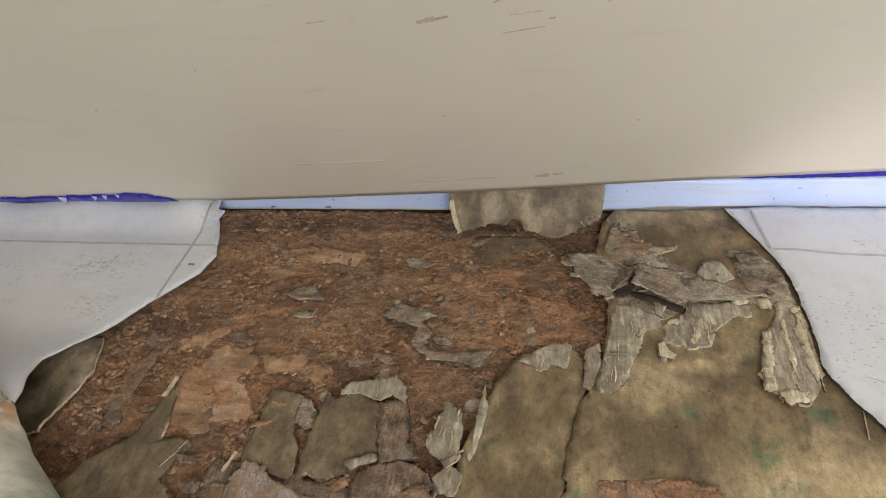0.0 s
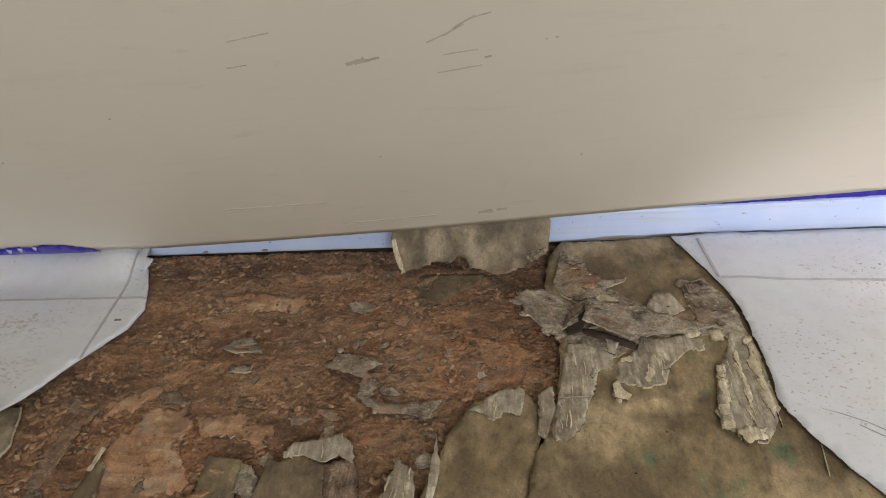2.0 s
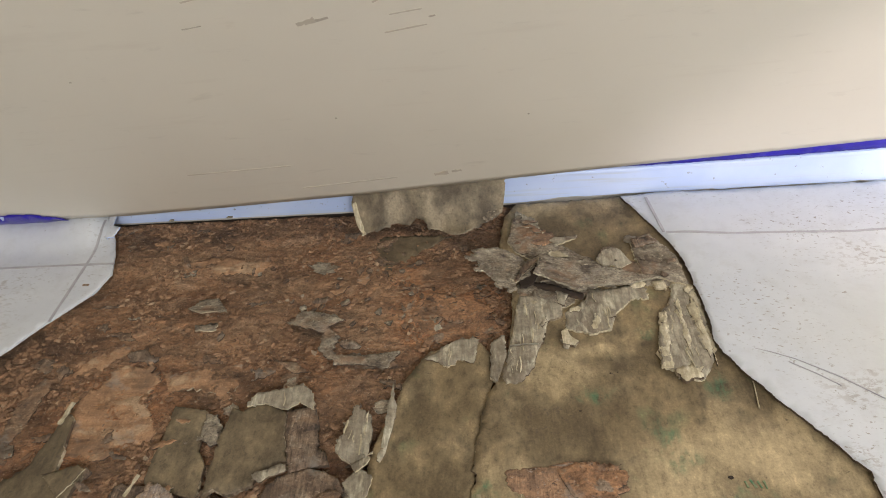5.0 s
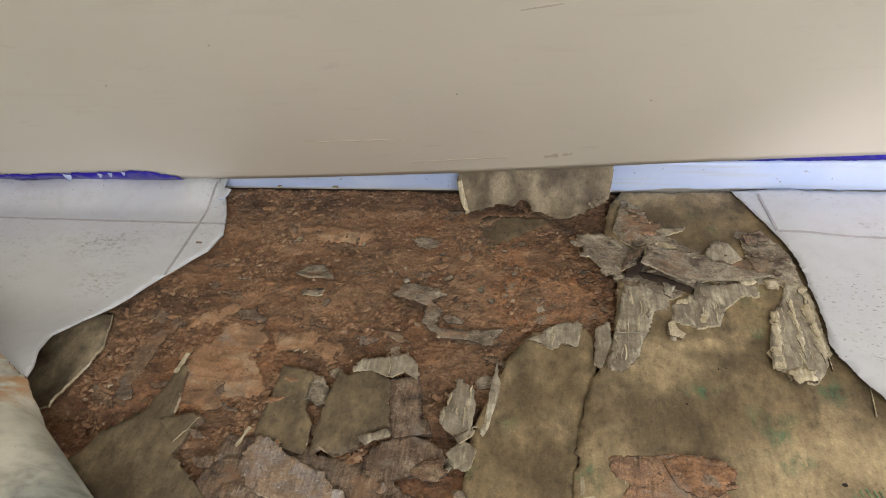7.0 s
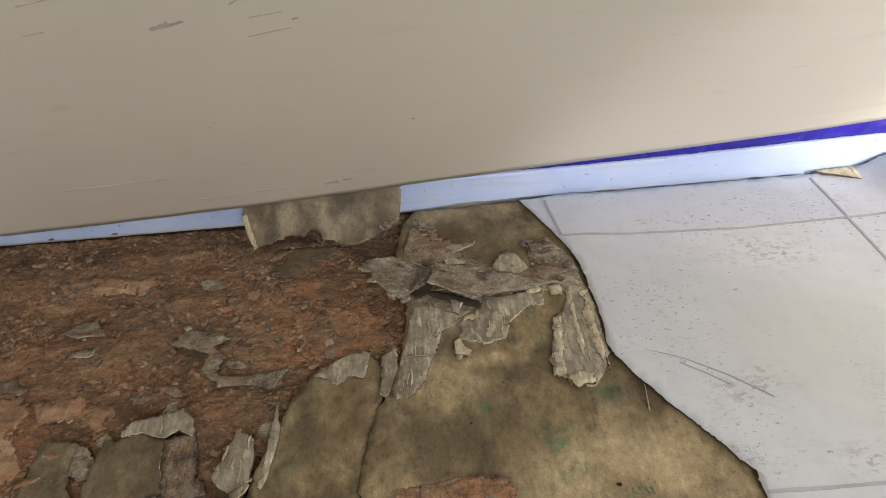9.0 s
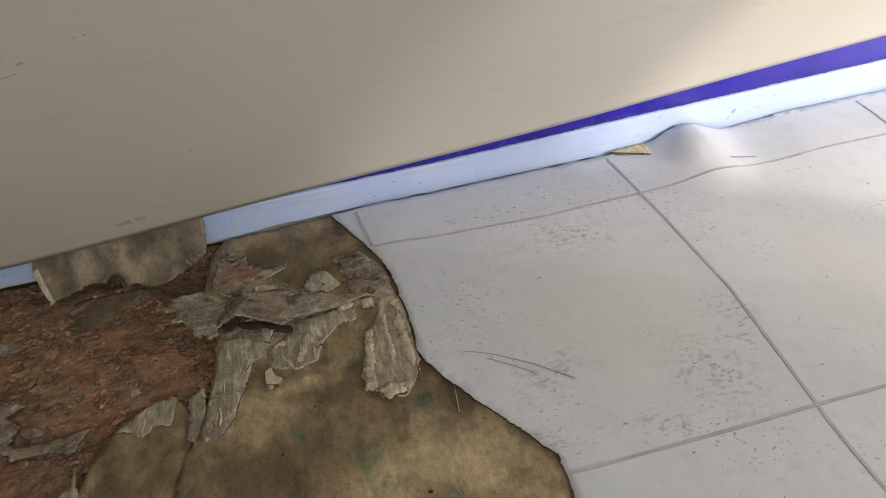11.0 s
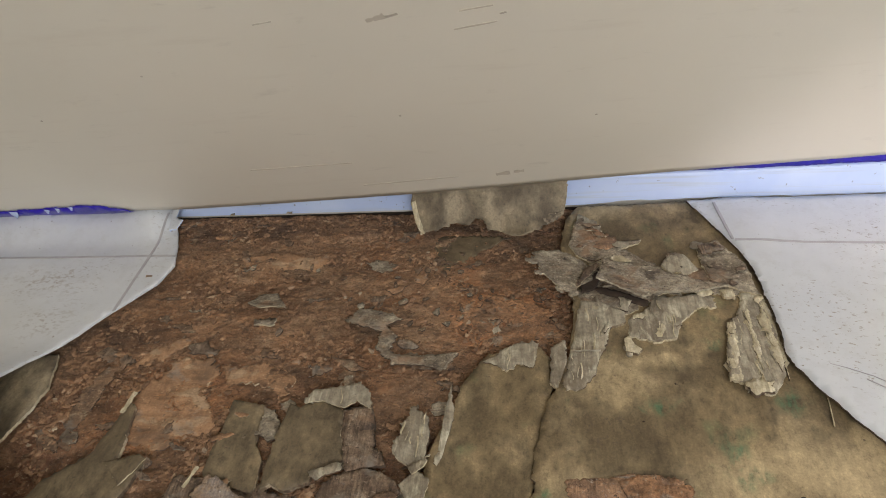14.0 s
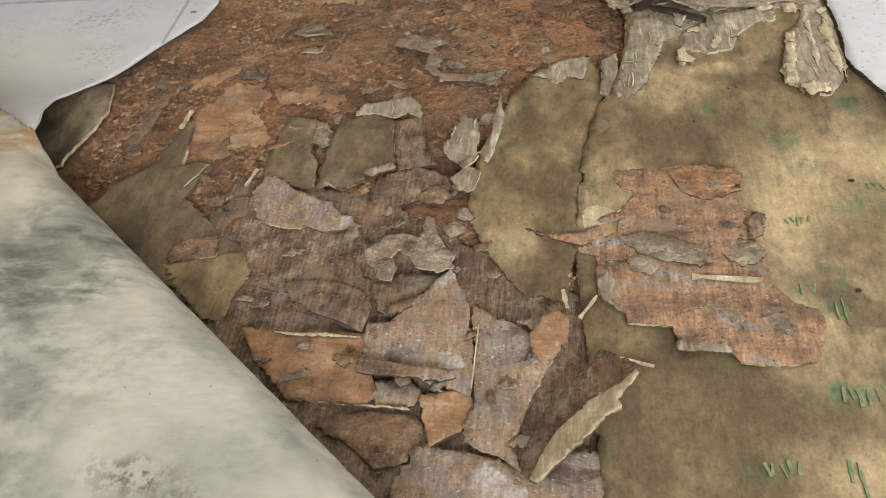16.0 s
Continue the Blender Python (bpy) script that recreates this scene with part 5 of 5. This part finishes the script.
# small torn bits heaped on the layers
HEAPS = [(0.15, 0.31, 0.545, 0.655, 0.0035, 0.008, 46, (GREYX, GREYX, GREY, CREAM, RUST, BROWN)), (-0.15, 0.1, 0.11, 0.3, 0.003, 0.0065, 34, (MAUVE, BROWN, GREYX, ROTTEN_PLAIN)), (0.125, 0.245, 0.19, 0.34, 0.0026, 0.0036, 34, (GREYX, RUST, BROWN, RUST)),
         (-0.2, -0.05, 0.3, 0.4, -0.003, 0.0005, 14, (BROWN, GREYX, TAN)), (0.27, 0.322, 0.415, 0.53, 0.004, 0.005, 10, (CREAM, GREY)), (0.15, 0.26, 0.45, 0.53, 0.003, 0.0045, 16, (GREY, CREAM, GREY))]
for k, (x1, x2, y1, y2, z1, z2, count, kinds) in enumerate(HEAPS):
    for i in range(count):
        x, y = random.uniform(x1, x2), random.uniform(y1, y2)
        if inside(x, y, V2_EDGE) or (k == 1 and (inside(x, y, BIG) or inside(x, y, MID))) or (k in (0, 2, 4, 5) and not any(inside(x, y, q) for q in OUTLINES)):
            continue
        a, b, turn = random.uniform(0.003, 0.011), random.uniform(0.002, 0.006), random.uniform(-0.5, 0.5) + (1.5 if k in (4, 5) else 0)
        ring = []
        for q in range(8):
            t = 6.283 * q / 8
            px, py = a * math.cos(t) * random.uniform(0.5, 1.3), b * math.sin(t) * random.uniform(0.4, 1.4)
            ring.append((x + px * math.cos(turn) - py * math.sin(turn), y + px * math.sin(turn) + py * math.cos(turn)))
        tilt = random.uniform(-0.12, 0.12), random.uniform(-0.12, 0.12)
        sheet("ply_remnant", ring, random.uniform(z1, z2), 0.0012, [random.choice(kinds), random.choice((DARKEDGE, DARKEDGE, GREY))], subfloor, 0.0012, 0.003,
              lambda u, v, x=x, y=y, tilt=tilt: (u - x) * tilt[0] + (v - y) * tilt[1], 500 + 100 * k + i, step=0.0012, wave=0.0006, feather=0.8)

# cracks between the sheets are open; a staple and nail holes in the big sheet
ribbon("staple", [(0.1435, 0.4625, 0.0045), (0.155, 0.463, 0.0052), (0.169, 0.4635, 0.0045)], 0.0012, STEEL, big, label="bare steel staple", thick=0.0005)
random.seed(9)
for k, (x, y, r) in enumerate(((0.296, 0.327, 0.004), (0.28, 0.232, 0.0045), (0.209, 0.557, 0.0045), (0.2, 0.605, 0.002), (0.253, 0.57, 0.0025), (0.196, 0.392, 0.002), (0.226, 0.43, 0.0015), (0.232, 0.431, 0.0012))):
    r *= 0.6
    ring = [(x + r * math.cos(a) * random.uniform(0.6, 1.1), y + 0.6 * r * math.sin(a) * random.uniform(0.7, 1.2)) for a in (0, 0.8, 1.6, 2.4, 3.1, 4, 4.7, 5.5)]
    # Raised flat disc; the shade inside the hole is only its dark colour.
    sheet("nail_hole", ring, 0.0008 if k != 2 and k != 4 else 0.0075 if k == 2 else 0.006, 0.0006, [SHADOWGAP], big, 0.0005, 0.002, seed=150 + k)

# green ink strokes of a worn stamp, no longer readable
STAMPS = [(0.117, 0.321, 3, 0.008), (0.245, 0.293, 5, 0.008), (0.305, 0.324, 4, 0.007), (0.247, 0.236, 3, 0.012), (0.264, 0.224, 2, 0.02), (0.256, 0.164, 6, 0.011), (0.206, 0.116, 5, 0.01),
          (0.25, 0.12, 2, 0.02)]
random.seed(12)
for x, y, n, h in STAMPS:
    for k in range(n):
        a = (x + 0.0045 * k + random.uniform(-0.001, 0.001), y + random.uniform(-0.002, 0.002), 0.0006)
        b = (a[0] + random.uniform(-0.002, 0.003), a[1] - h * random.uniform(0.5, 1.0), 0.0006)
        ribbon("stamp_mark", line(a, b, 5), random.uniform(0.0008, 0.0018), GREEN, big, thick=0.0004, wobble=1.2)

# ---- vinyl flooring ----


def step01(a, b, v):
    t = max(0.0, min(1.0, (v - a) / (b - a)))
    return t * t * (3 - 2 * t)


def rise_1(x, y):
    wall = 0.0195 * step01(0.625, 0.675, y) * step01(-0.283, -0.315, x) * (1 + 0.14 * math.sin(x * 42 + 2) - 0.25 * step01(-0.45, -0.62, x))
    fold = 0.047 * step01(0.49, 0.335, y) * step01(-0.52, -0.36, x)
    return wall + fold


def rise_2(x, y):
    lump = 0.021 * math.exp(-((x - 0.692) / 0.036) ** 2) * step01(0.56, 0.67, y)
    tail = 0.008 * step01(0.72, 0.84, x) * step01(0.5, 0.67, y)
    edge = 0.0025 * math.exp(-((x - 0.33 - max(0, 0.45 - y) * 0.45) / 0.03) ** 2)
    return lump + tail + edge


V1 = [(-0.300, 0.684), (-0.284, 0.65), (-0.275, 0.625), (-0.266, 0.592), (-0.274, 0.563), (-0.307, 0.52), (-0.33, 0.485), (-0.352, 0.448), (-0.359, 0.415), (-0.348, 0.385), (-0.335, 0.362), (-0.331, 0.347),
      (-0.365, 0.335), (-0.5, 0.16), (-0.8, -0.05), (-1.0, -0.05), (-1.0, 0.672), (-0.6, 0.672), (-0.42, 0.67), (-0.335, 0.676)]
V2 = [(0.276, 0.681), (0.301, 0.622), (0.312, 0.59), (0.318, 0.564), (0.320, 0.522), (0.321, 0.485), (0.318, 0.46), (0.327, 0.435), (0.337, 0.414), (0.36, 0.377), (0.38, 0.345), (0.393, 0.325), (0.391, 0.3), (0.386, 0.27),
      (0.385, 0.1), (0.42, -0.2), (1.29, -0.4), (1.29, 0.684), (1.0, 0.685), (0.62, 0.684), (0.45, 0.683)]
vinyl_1 = tagged(sheet("vinyl_floor_1", V1, 0.0018, 0.0022, [VINYL, VINYL, BACKING], None, 0.0004, 0.0065, rise_1, 21, wave=0.0004, step=0.003, fine=0.3),
                 "white sheet vinyl with grey tile joints, cut and peeled back", "vinyl flooring", kind="structure")
vinyl_2 = tagged(sheet("vinyl_floor_2", V2, 0.0032, 0.0022, [VINYL, DARKEDGE, BACKING], None, 0.0009, 0.009, rise_2, 22, wave=0.0004, step=0.0025, fine=0.8),
                 "white sheet vinyl with grey tile joints and a cut edge", "vinyl flooring", kind="structure")


def joint(parent, rise, z, a, b, width=0.0028, n=60):
    pts = []
    for p in line((*a, 0), (*b, 0), n):
        q = 0.0012 * noise.noise(Vector((p.x * 9, p.y * 9, 5)))
        wave = 0.0004 * noise.noise(Vector((p.x * 70, p.y * 70, 21)))
        pts.append((p.x + q, p.y + q, z + 0.0004 + wave + rise(p.x, p.y)))
    ribbon("tile_joint", pts, width, JOINT, parent, thick=0.0003, wobble=0.3)


joint(vinyl_1, rise_1, 0.0018, (-0.271, 0.608), (-0.99, 0.618))
joint(vinyl_1, rise_1, 0.0018, (-0.300, 0.672), (-0.3035, 0.523), n=24)
joint(vinyl_1, rise_1, 0.0018, (-0.45, 0.305), (-0.99, 0.309))
joint(vinyl_1, rise_1, 0.0018, (-0.61, 0.67), (-0.61, 0.1))
joint(vinyl_2, rise_2, 0.0032, (0.311, 0.611), (0.49, 0.599), n=40)
joint(vinyl_2, rise_2, 0.0032, (0.49, 0.599), (0.67, 0.605), n=40)
joint(vinyl_2, rise_2, 0.0032, (0.67, 0.605), (1.28, 0.6), n=90)
joint(vinyl_2, rise_2, 0.0032, (0.3025, 0.674), (0.309, 0.612), n=12)
joint(vinyl_2, rise_2, 0.0032, (0.394, 0.308), (1.28, 0.304), n=120)
joint(vinyl_2, rise_2, 0.0032, (0.594, 0.676), (0.602, 0.55), n=30)
joint(vinyl_2, rise_2, 0.0032, (0.602, 0.55), (0.605, 0.443), n=30)
joint(vinyl_2, rise_2, 0.0032, (0.605, 0.443), (0.593, 0.29), n=30)
joint(vinyl_2, rise_2, 0.0032, (0.593, 0.29), (0.59, -0.2), n=60)
joint(vinyl_2, rise_2, 0.0032, (0.915, 0.674), (0.905, -0.2), n=120)
ribbon("scratch", [(0.346, 0.449, 0.0046), (0.362, 0.443, 0.0044), (0.378, 0.435, 0.0042), (0.407, 0.414, 0.004), (0.433, 0.389, 0.004)], 0.0008, JOINT, vinyl_2, thick=0.0003, wobble=1.0)
ribbon("scratch", [(0.372, 0.432, 0.0043), (0.39, 0.418, 0.0041), (0.404, 0.405, 0.004)], 0.0006, JOINT, vinyl_2, thick=0.0003, wobble=1.0)
ribbon("veneer_crease", [(0.3395, 0.425, 0.0012), (0.338, 0.41, 0.0012), (0.335, 0.388, 0.0012)], 0.0009, CREAM, big, thick=0.0005, wobble=0.8)
ribbon("rust_stain", [(-0.291, 0.575, 0.0024), (-0.288, 0.5755, 0.0024), (-0.2845, 0.575, 0.0024)], 0.003, ORANGE, vinyl_1, thick=0.0003, wobble=0.9)
sheet("torn_corner", [(-0.31, 0.652), (-0.3, 0.655), (-0.292, 0.648), (-0.284, 0.65), (-0.281, 0.664), (-0.29, 0.668), (-0.288, 0.682), (-0.297, 0.684), (-0.301, 0.668)], 0.0055, 0.0012, [VINYL, BASE], vinyl_1, 0.0012, 0.004,
      ramp_to((-0.3, 0.65), (-0.29, 0.685), 0.012), 241, label="torn white scrap curling up at the corner")
sheet("torn_backing", [(0.6, 0.684), (0.655, 0.688), (0.672, 0.672), (0.668, 0.655), (0.64, 0.664)], 0.007, 0.002, [CREAM, RAW], vinyl_2, 0.001, 0.006, seed=61, label="yellowed torn backing beside the lump")
ribbon("slit", [(0.668, 0.655, 0.0105), (0.69, 0.635, 0.012), (0.715, 0.62, 0.0115), (0.74, 0.612, 0.0105)], 0.0014, JOINT, vinyl_2, thick=0.0006, wobble=0.8)

# the folded-back corner, its backing up
FOLD_AT, FOLD_R = Vector((-0.3245, 0.2988)), 0.025
FOLD_D = Vector((0.301, -0.239)).normalized()
FOLD_N = Vector((FOLD_D.y, -FOLD_D.x))


def fold(s, u, h):
    """From the flat sheet to the fold: over the ridge it bends round, behind the ridge's end it lies flat."""
    lie = 2 * FOLD_R - 0.032 * step01(0.02, 0.4, u) + 0.003 * math.sin(s * 17 + u * 9) * step01(0, 0.1, u)
    off, z = u, lie
    if u < 0:
        a, flat = -u / FOLD_R, step01(0.0, -0.035, s)
        off = u * flat - FOLD_R * math.sin(a) * (1 - flat)
        z = lie * flat + (FOLD_R + FOLD_R * math.cos(a)) * (1 - flat)
    p = FOLD_AT + FOLD_D * s + FOLD_N * off
    return (p.x, p.y, z + h + 0.0015 * noise.noise(Vector((s * 14, u * 14, 1))))


sheet("folded_flap", [(0.004, -0.064), (0.4, -0.066), (0.85, -0.066), (0.85, 0.45), (-0.2, 0.45), (-0.6, 0.3), (-0.5, 0.02), (-0.25, -0.012), (-0.09, -0.027), (-0.018, -0.034), (-0.004, -0.045)], 0.0, 0.002, [BACKING, RAW, VINYL], vinyl_1, 0.0014, 0.008,
      seed=71, place=fold, label="folded-back vinyl with mouldy grey-cream backing up")

# ---- loose pieces ----


def on_base(x, v, h):
    t = max(0.0, v / 0.09)
    return (x, 0.636 + min(0.0, v) + 0.052 * min(1, t) ** 0.75 - 0.004 * math.sin(3 * t) - h, 0.001 + 0.066 * t ** 1.25 + 0.002 * noise.noise(Vector((x * 30, v * 20, 0))))


flap = sheet("veneer_flap", [(-0.005, 0.0), (0.012, 0.004), (0.03, 0.013), (0.046, 0.011), (0.053, 0.02), (0.062, 0.016), (0.066, 0.003), (0.082, 0.0), (0.098, -0.006), (0.112, -0.002), (0.128, 0.008), (0.146, 0.022), (0.150, 0.05),
                             (0.149, 0.098), (-0.012, 0.098), (-0.016, 0.04)], 0, 0.0025, [FLAPPED, RAW], None, 0.0018, 0.005, seed=81, place=on_base, under=(0, 0.7, -0.5), step=0.0013)
sheet("torn_fibres", [(-0.006, 0.001), (-0.001, 0.002), (-0.008, 0.03), (-0.011, 0.045), (-0.016, 0.042), (-0.012, 0.02)], 0.002, 0.0012, [CREAM, RAW], flap, 0.001, 0.004, seed=181, place=on_base, under=(0, 0.7, -0.5), label="pale torn fibres along the side")
sheet("bark_scab", [(0.128, 0.012), (0.14, 0.018), (0.143, 0.028), (0.132, 0.026), (0.124, 0.018)], 0.0025, 0.0012, [GREYX, RAW], flap, 0.0014, 0.003, seed=182, place=on_base, under=(0, 0.7, -0.5), label="grey scab of peeling wood")
tagged(flap, "torn tan veneer flap standing against the white baseboard", "veneer flap")

flake = sheet("wood_flake", [(0.106, 0.574), (0.114, 0.581), (0.119, 0.592), (0.125, 0.588), (0.131, 0.597), (0.138, 0.599), (0.146, 0.596), (0.155, 0.586), (0.166, 0.577), (0.175, 0.578), (0.177, 0.571), (0.164, 0.551), (0.154, 0.543), (0.149, 0.526), (0.145, 0.525), (0.142, 0.537), (0.138, 0.528), (0.135, 0.539), (0.123, 0.553), (0.115, 0.552), (0.117, 0.566)], 0.004, 0.002,
              [GREYX, GREY], None, 0.0024, 0.005, ramp_to((0.165, 0.585), (0.12, 0.56), 0.011), 82, step=0.0013)
tagged(flake, "ragged grey flake of delaminated plywood overhanging the rot", "wood flake")
blade = sheet("wood_flake", [(0.153, 0.539), (0.164, 0.553), (0.176, 0.568), (0.174, 0.572), (0.162, 0.564), (0.153, 0.546)], 0.010, 0.0014, [BROWN, RAW], None, 0.001, 0.005, ramp_to((0.155, 0.555), (0.183, 0.59), 0.004), 83)
tagged(blade, "narrow upturned brown wood flake", "wood flake")
tri = sheet("wood_flake", [(-0.170, 0.538), (-0.158, 0.549), (-0.142, 0.551), (-0.125, 0.523), (-0.14, 0.528), (-0.154, 0.528)], -0.003, 0.0014, [GREYX, RAW], None, 0.0012, 0.004, ramp_to((-0.15, 0.55), (-0.14, 0.525), 0.005), 84)
tagged(tri, "curled pale grey wood flake lying on rotten wood", "wood flake")
tri2 = sheet("wood_flake", [(-0.157, 0.515), (-0.135, 0.517), (-0.136, 0.507), (-0.155, 0.507)], -0.004, 0.0014, [GREYX, RAW], None, 0.0012, 0.004, None, 85)
tagged(tri2, "small grey wood flake on rotten wood", "wood flake")


def stick_at(x, y, h):
    t = (y - 0.36) / 0.09
    return (x, y, 0.001 + 0.012 * t + h)


stick = sheet("splinter", [(0.044, 0.423), (0.042, 0.413), (0.04, 0.399), (0.039, 0.382), (0.037, 0.363), (0.034, 0.352), (0.037, 0.35), (0.041, 0.358), (0.046, 0.382), (0.048, 0.399)], 0.0, 0.0014, [GREY, RAW], None, 0.001, 0.004, None, 86, stick_at)
tagged(stick, "upright cream wood splinter beside the olive veneer strip", "splinter")
for k, (pts, z) in enumerate((([(0.010, 0.331), (0.022, 0.343), (0.034, 0.331), (0.030, 0.314), (0.018, 0.317)], 0.003), ([(0.016, 0.345), (0.034, 0.352), (0.03, 0.342), (0.02, 0.338)], 0.005))):
    c = sheet("wood_flake", pts, z, 0.0014, [GREY, CREAM], None, 0.002, 0.003, ramp_to(pts[0], pts[2], 0.006), 87 + k)
    tagged(c, "crumpled grey wood flake by the veneer strip", "wood flake")
tip = sheet("splinter", [(-0.044, 0.257), (-0.036, 0.263), (-0.027, 0.27), (-0.017, 0.272), (-0.004, 0.269), (-0.003, 0.281), (-0.001, 0.286), (0.004, 0.284), (0.007, 0.272), (0.016, 0.258), (0.022, 0.255), (0.023, 0.243), (0.012, 0.237), (0.002, 0.24), (-0.004, 0.242), (-0.01, 0.252), (-0.019, 0.257), (-0.024, 0.25), (-0.018, 0.242), (-0.02, 0.23), (-0.028, 0.231), (-0.034, 0.242), (-0.04, 0.246)], 0.007, 0.0014, [GREYX, CREAM], None, 0.001, 0.0035,
            ramp_to((0.005, 0.255), (0.0, 0.3), 0.006), 90)
tagged(tip, "pale grey pointed tatter of torn plywood", "splinter")


def curl_at(x, y, h):
    rim = Vector((0.82, -0.57))
    d = (Vector((x, y)) - Vector((0.095, 0.15))).dot(rim)
    return (x, y, 0.003 + 0.02 * max(0.0, (d + 0.012) / 0.04) ** 1.3 + h)


curl = sheet("curled_splinter", [(0.119, 0.178), (0.124, 0.176), (0.14, 0.161), (0.142, 0.158), (0.132, 0.148), (0.112, 0.132), (0.099, 0.118), (0.087, 0.101), (0.08, 0.091), (0.077, 0.098), (0.079, 0.113), (0.086, 0.131), (0.099, 0.15), (0.112, 0.167)], 0.0, 0.0022, [BROWN, RAW], None, 0.0016, 0.0045,
             None, 91, curl_at)
tagged(curl, "brown curled ply splinter with a broken cream edge", "splinter")
sheet("broken_edge", [(0.139, 0.155), (0.131, 0.147), (0.118, 0.143), (0.106, 0.131), (0.095, 0.12), (0.086, 0.104), (0.081, 0.09), (0.085, 0.087), (0.1, 0.1), (0.112, 0.113), (0.123, 0.126), (0.13, 0.128), (0.128, 0.135), (0.14, 0.151)], 0.0022, 0.003, [CREAM, RAW], curl, 0.0016, 0.004, None, 92, curl_at, label="freshly broken cream wood")
shard = sheet("wood_flake", [(0.07, 0.279), (0.085, 0.275), (0.108, 0.276), (0.122, 0.283), (0.124, 0.268), (0.11, 0.266), (0.09, 0.27)], 0.0024, 0.0016, [RUST, DARKEDGE], None, 0.0012, 0.004, ramp_to((0.12, 0.276), (0.07, 0.276), 0.003), 95)
tagged(shard, "rusty torn shard bridging two veneer sheets", "wood flake")
SLIVERS = [((0.097, 0.225, 0.006), (0.1, 0.21, 0.007), 0.0025), ((0.108, 0.205, 0.003), (0.119, 0.222, 0.004), 0.0018), ((0.18, 0.238, 0.005), (0.222, 0.235, 0.006), 0.004), ((0.132, 0.176, 0.004), (0.152, 0.171, 0.004), 0.0015),
           ((0.092, 0.195, 0.005), (0.09, 0.183, 0.004), 0.003), ((-0.152, 0.345, 0.001), (-0.158, 0.327, 0.0), 0.002), ((-0.236, 0.42, 0.001), (-0.24, 0.398, 0.0), 0.003), ((0.044, 0.195, 0.008), (0.043, 0.15, 0.007), 0.0008)]
for a, b, w in SLIVERS:
    s = ribbon("splinter", [Vector(p) + Vector((0, 0, 0.0003 * math.sin(i))) for i, p in enumerate(line(a, b, 7))], w, CREAM, None, thick=0.0007, wobble=0.9)
    tagged(s, "thin pale wood splinter on the torn plywood", "splinter", "thin pale splinters")

# chips on the rotten field, and crumbs past counting
random.seed(21)
CHIP_MESHES = []
for k in range(8):
    r = 0.005
    ring = [(r * math.cos(a) * random.uniform(0.5, 1.25), 0.65 * r * math.sin(a) * random.uniform(0.5, 1.25)) for a in (0.1, 0.9, 1.7, 2.5, 3.3, 4.1, 4.9, 5.6)]
    up = [(x, y, 0.0007 + 0.0008 * random.uniform(-1, 1)) for x, y in ring]
    dn = [(x * 0.9, y * 0.9, -0.0009) for x, y in ring]
    n = len(ring)
    me = bpy.data.meshes.new("wood_chip")
    me.from_pydata(up + dn + [(0, 0, 0.0014), (0, 0, -0.001)], [], [(i, (i + 1) % n, 2 * n) for i in range(n)] + [(n + (i + 1) % n, n + i, 2 * n + 1) for i in range(n)] + [(i, n + i, n + (i + 1) % n, (i + 1) % n) for i in range(n)])
    me.materials.append(CHIP)
    CHIP_MESHES.append(me)
COVERED = [BIG, MID, V1, V2] + OUTLINES


def open_field(x, y):
    return not any(inside(x, y, o) for o in COVERED)


made = 0
while made < 200:
    x, y = random.uniform(-0.32, 0.15), random.uniform(0.3, 0.682)
    if not open_field(x, y) or noise.noise(Vector((x * 22, y * 22, 9))) < random.uniform(-0.5, 0.5):
        continue
    c = new("wood_chip", random.choice(CHIP_MESHES))
    s = 0.22 + 0.75 * random.random() ** 2.2
    c.matrix_world = Matrix.LocRotScale((x, y, ground_h(x, y)[0] + 0.0007 * s), Euler((random.uniform(-0.25, 0.25), random.uniform(-0.25, 0.25), random.uniform(0, 6.3))), (s, s, s))
    tagged(c, "small crumbling chip of rotten wood", "wood chip", "chips on the rotten wood")
    made += 1


def crumbs(count, seed):
    """Grains and flat bits of rotten wood, lying in drifts."""
    rnd = random.Random(seed)
    verts, faces, made = [], [], 0
    while made < count:
        x, y = rnd.uniform(-0.33, 0.15), rnd.uniform(0.12, 0.686)
        drift = 0.8 * noise.noise(Vector((x * 21, y * 24, 14))) + 0.5 * noise.noise(Vector((x * 55, y * 60, 4))) + (0.3 if y > 0.665 else 0) + (0.25 if x > 0.05 and 0.47 < y < 0.56 else 0)
        if drift < rnd.uniform(0.08, 0.42) and rnd.random() > 0.04 or not open_field(x, y):
            continue
        r = 0.0005 + 0.0022 * rnd.random() ** 3.2
        long, turn = rnd.uniform(1.0, 1.9), rnd.uniform(0, 6.28)
        z = ground_h(x, y)[0] + r * 0.35
        k = len(verts)
        for d in ((1, 0, 0), (-1, 0, 0), (0, 1, 0), (0, -1, 0), (0.3, 0.2, 1), (-0.2, 0.3, -1), (0.75, 0.7, 0.5), (-0.7, 0.75, 0.4)):
            q = [v * r * rnd.uniform(0.6, 1.4) for v in d]
            u, v = q[0] * long, q[1]
            verts.append((x + u * math.cos(turn) - v * math.sin(turn), y + u * math.sin(turn) + v * math.cos(turn), z + q[2] * 0.6))
        for f in ((0, 6, 4), (6, 2, 4), (2, 7, 4), (7, 1, 4), (1, 3, 4), (3, 0, 4), (6, 0, 5), (2, 6, 5), (7, 2, 5), (1, 7, 5), (3, 1, 5), (0, 3, 5)):
            faces.append(tuple(k + a for a in f))
        made += 1
    return obj("wood_crumbs", verts, faces, [CRUMB])


tagged(crumbs(10000, 5), "brown crumbs of rotten wood", "wood crumbs", kind="stuff")
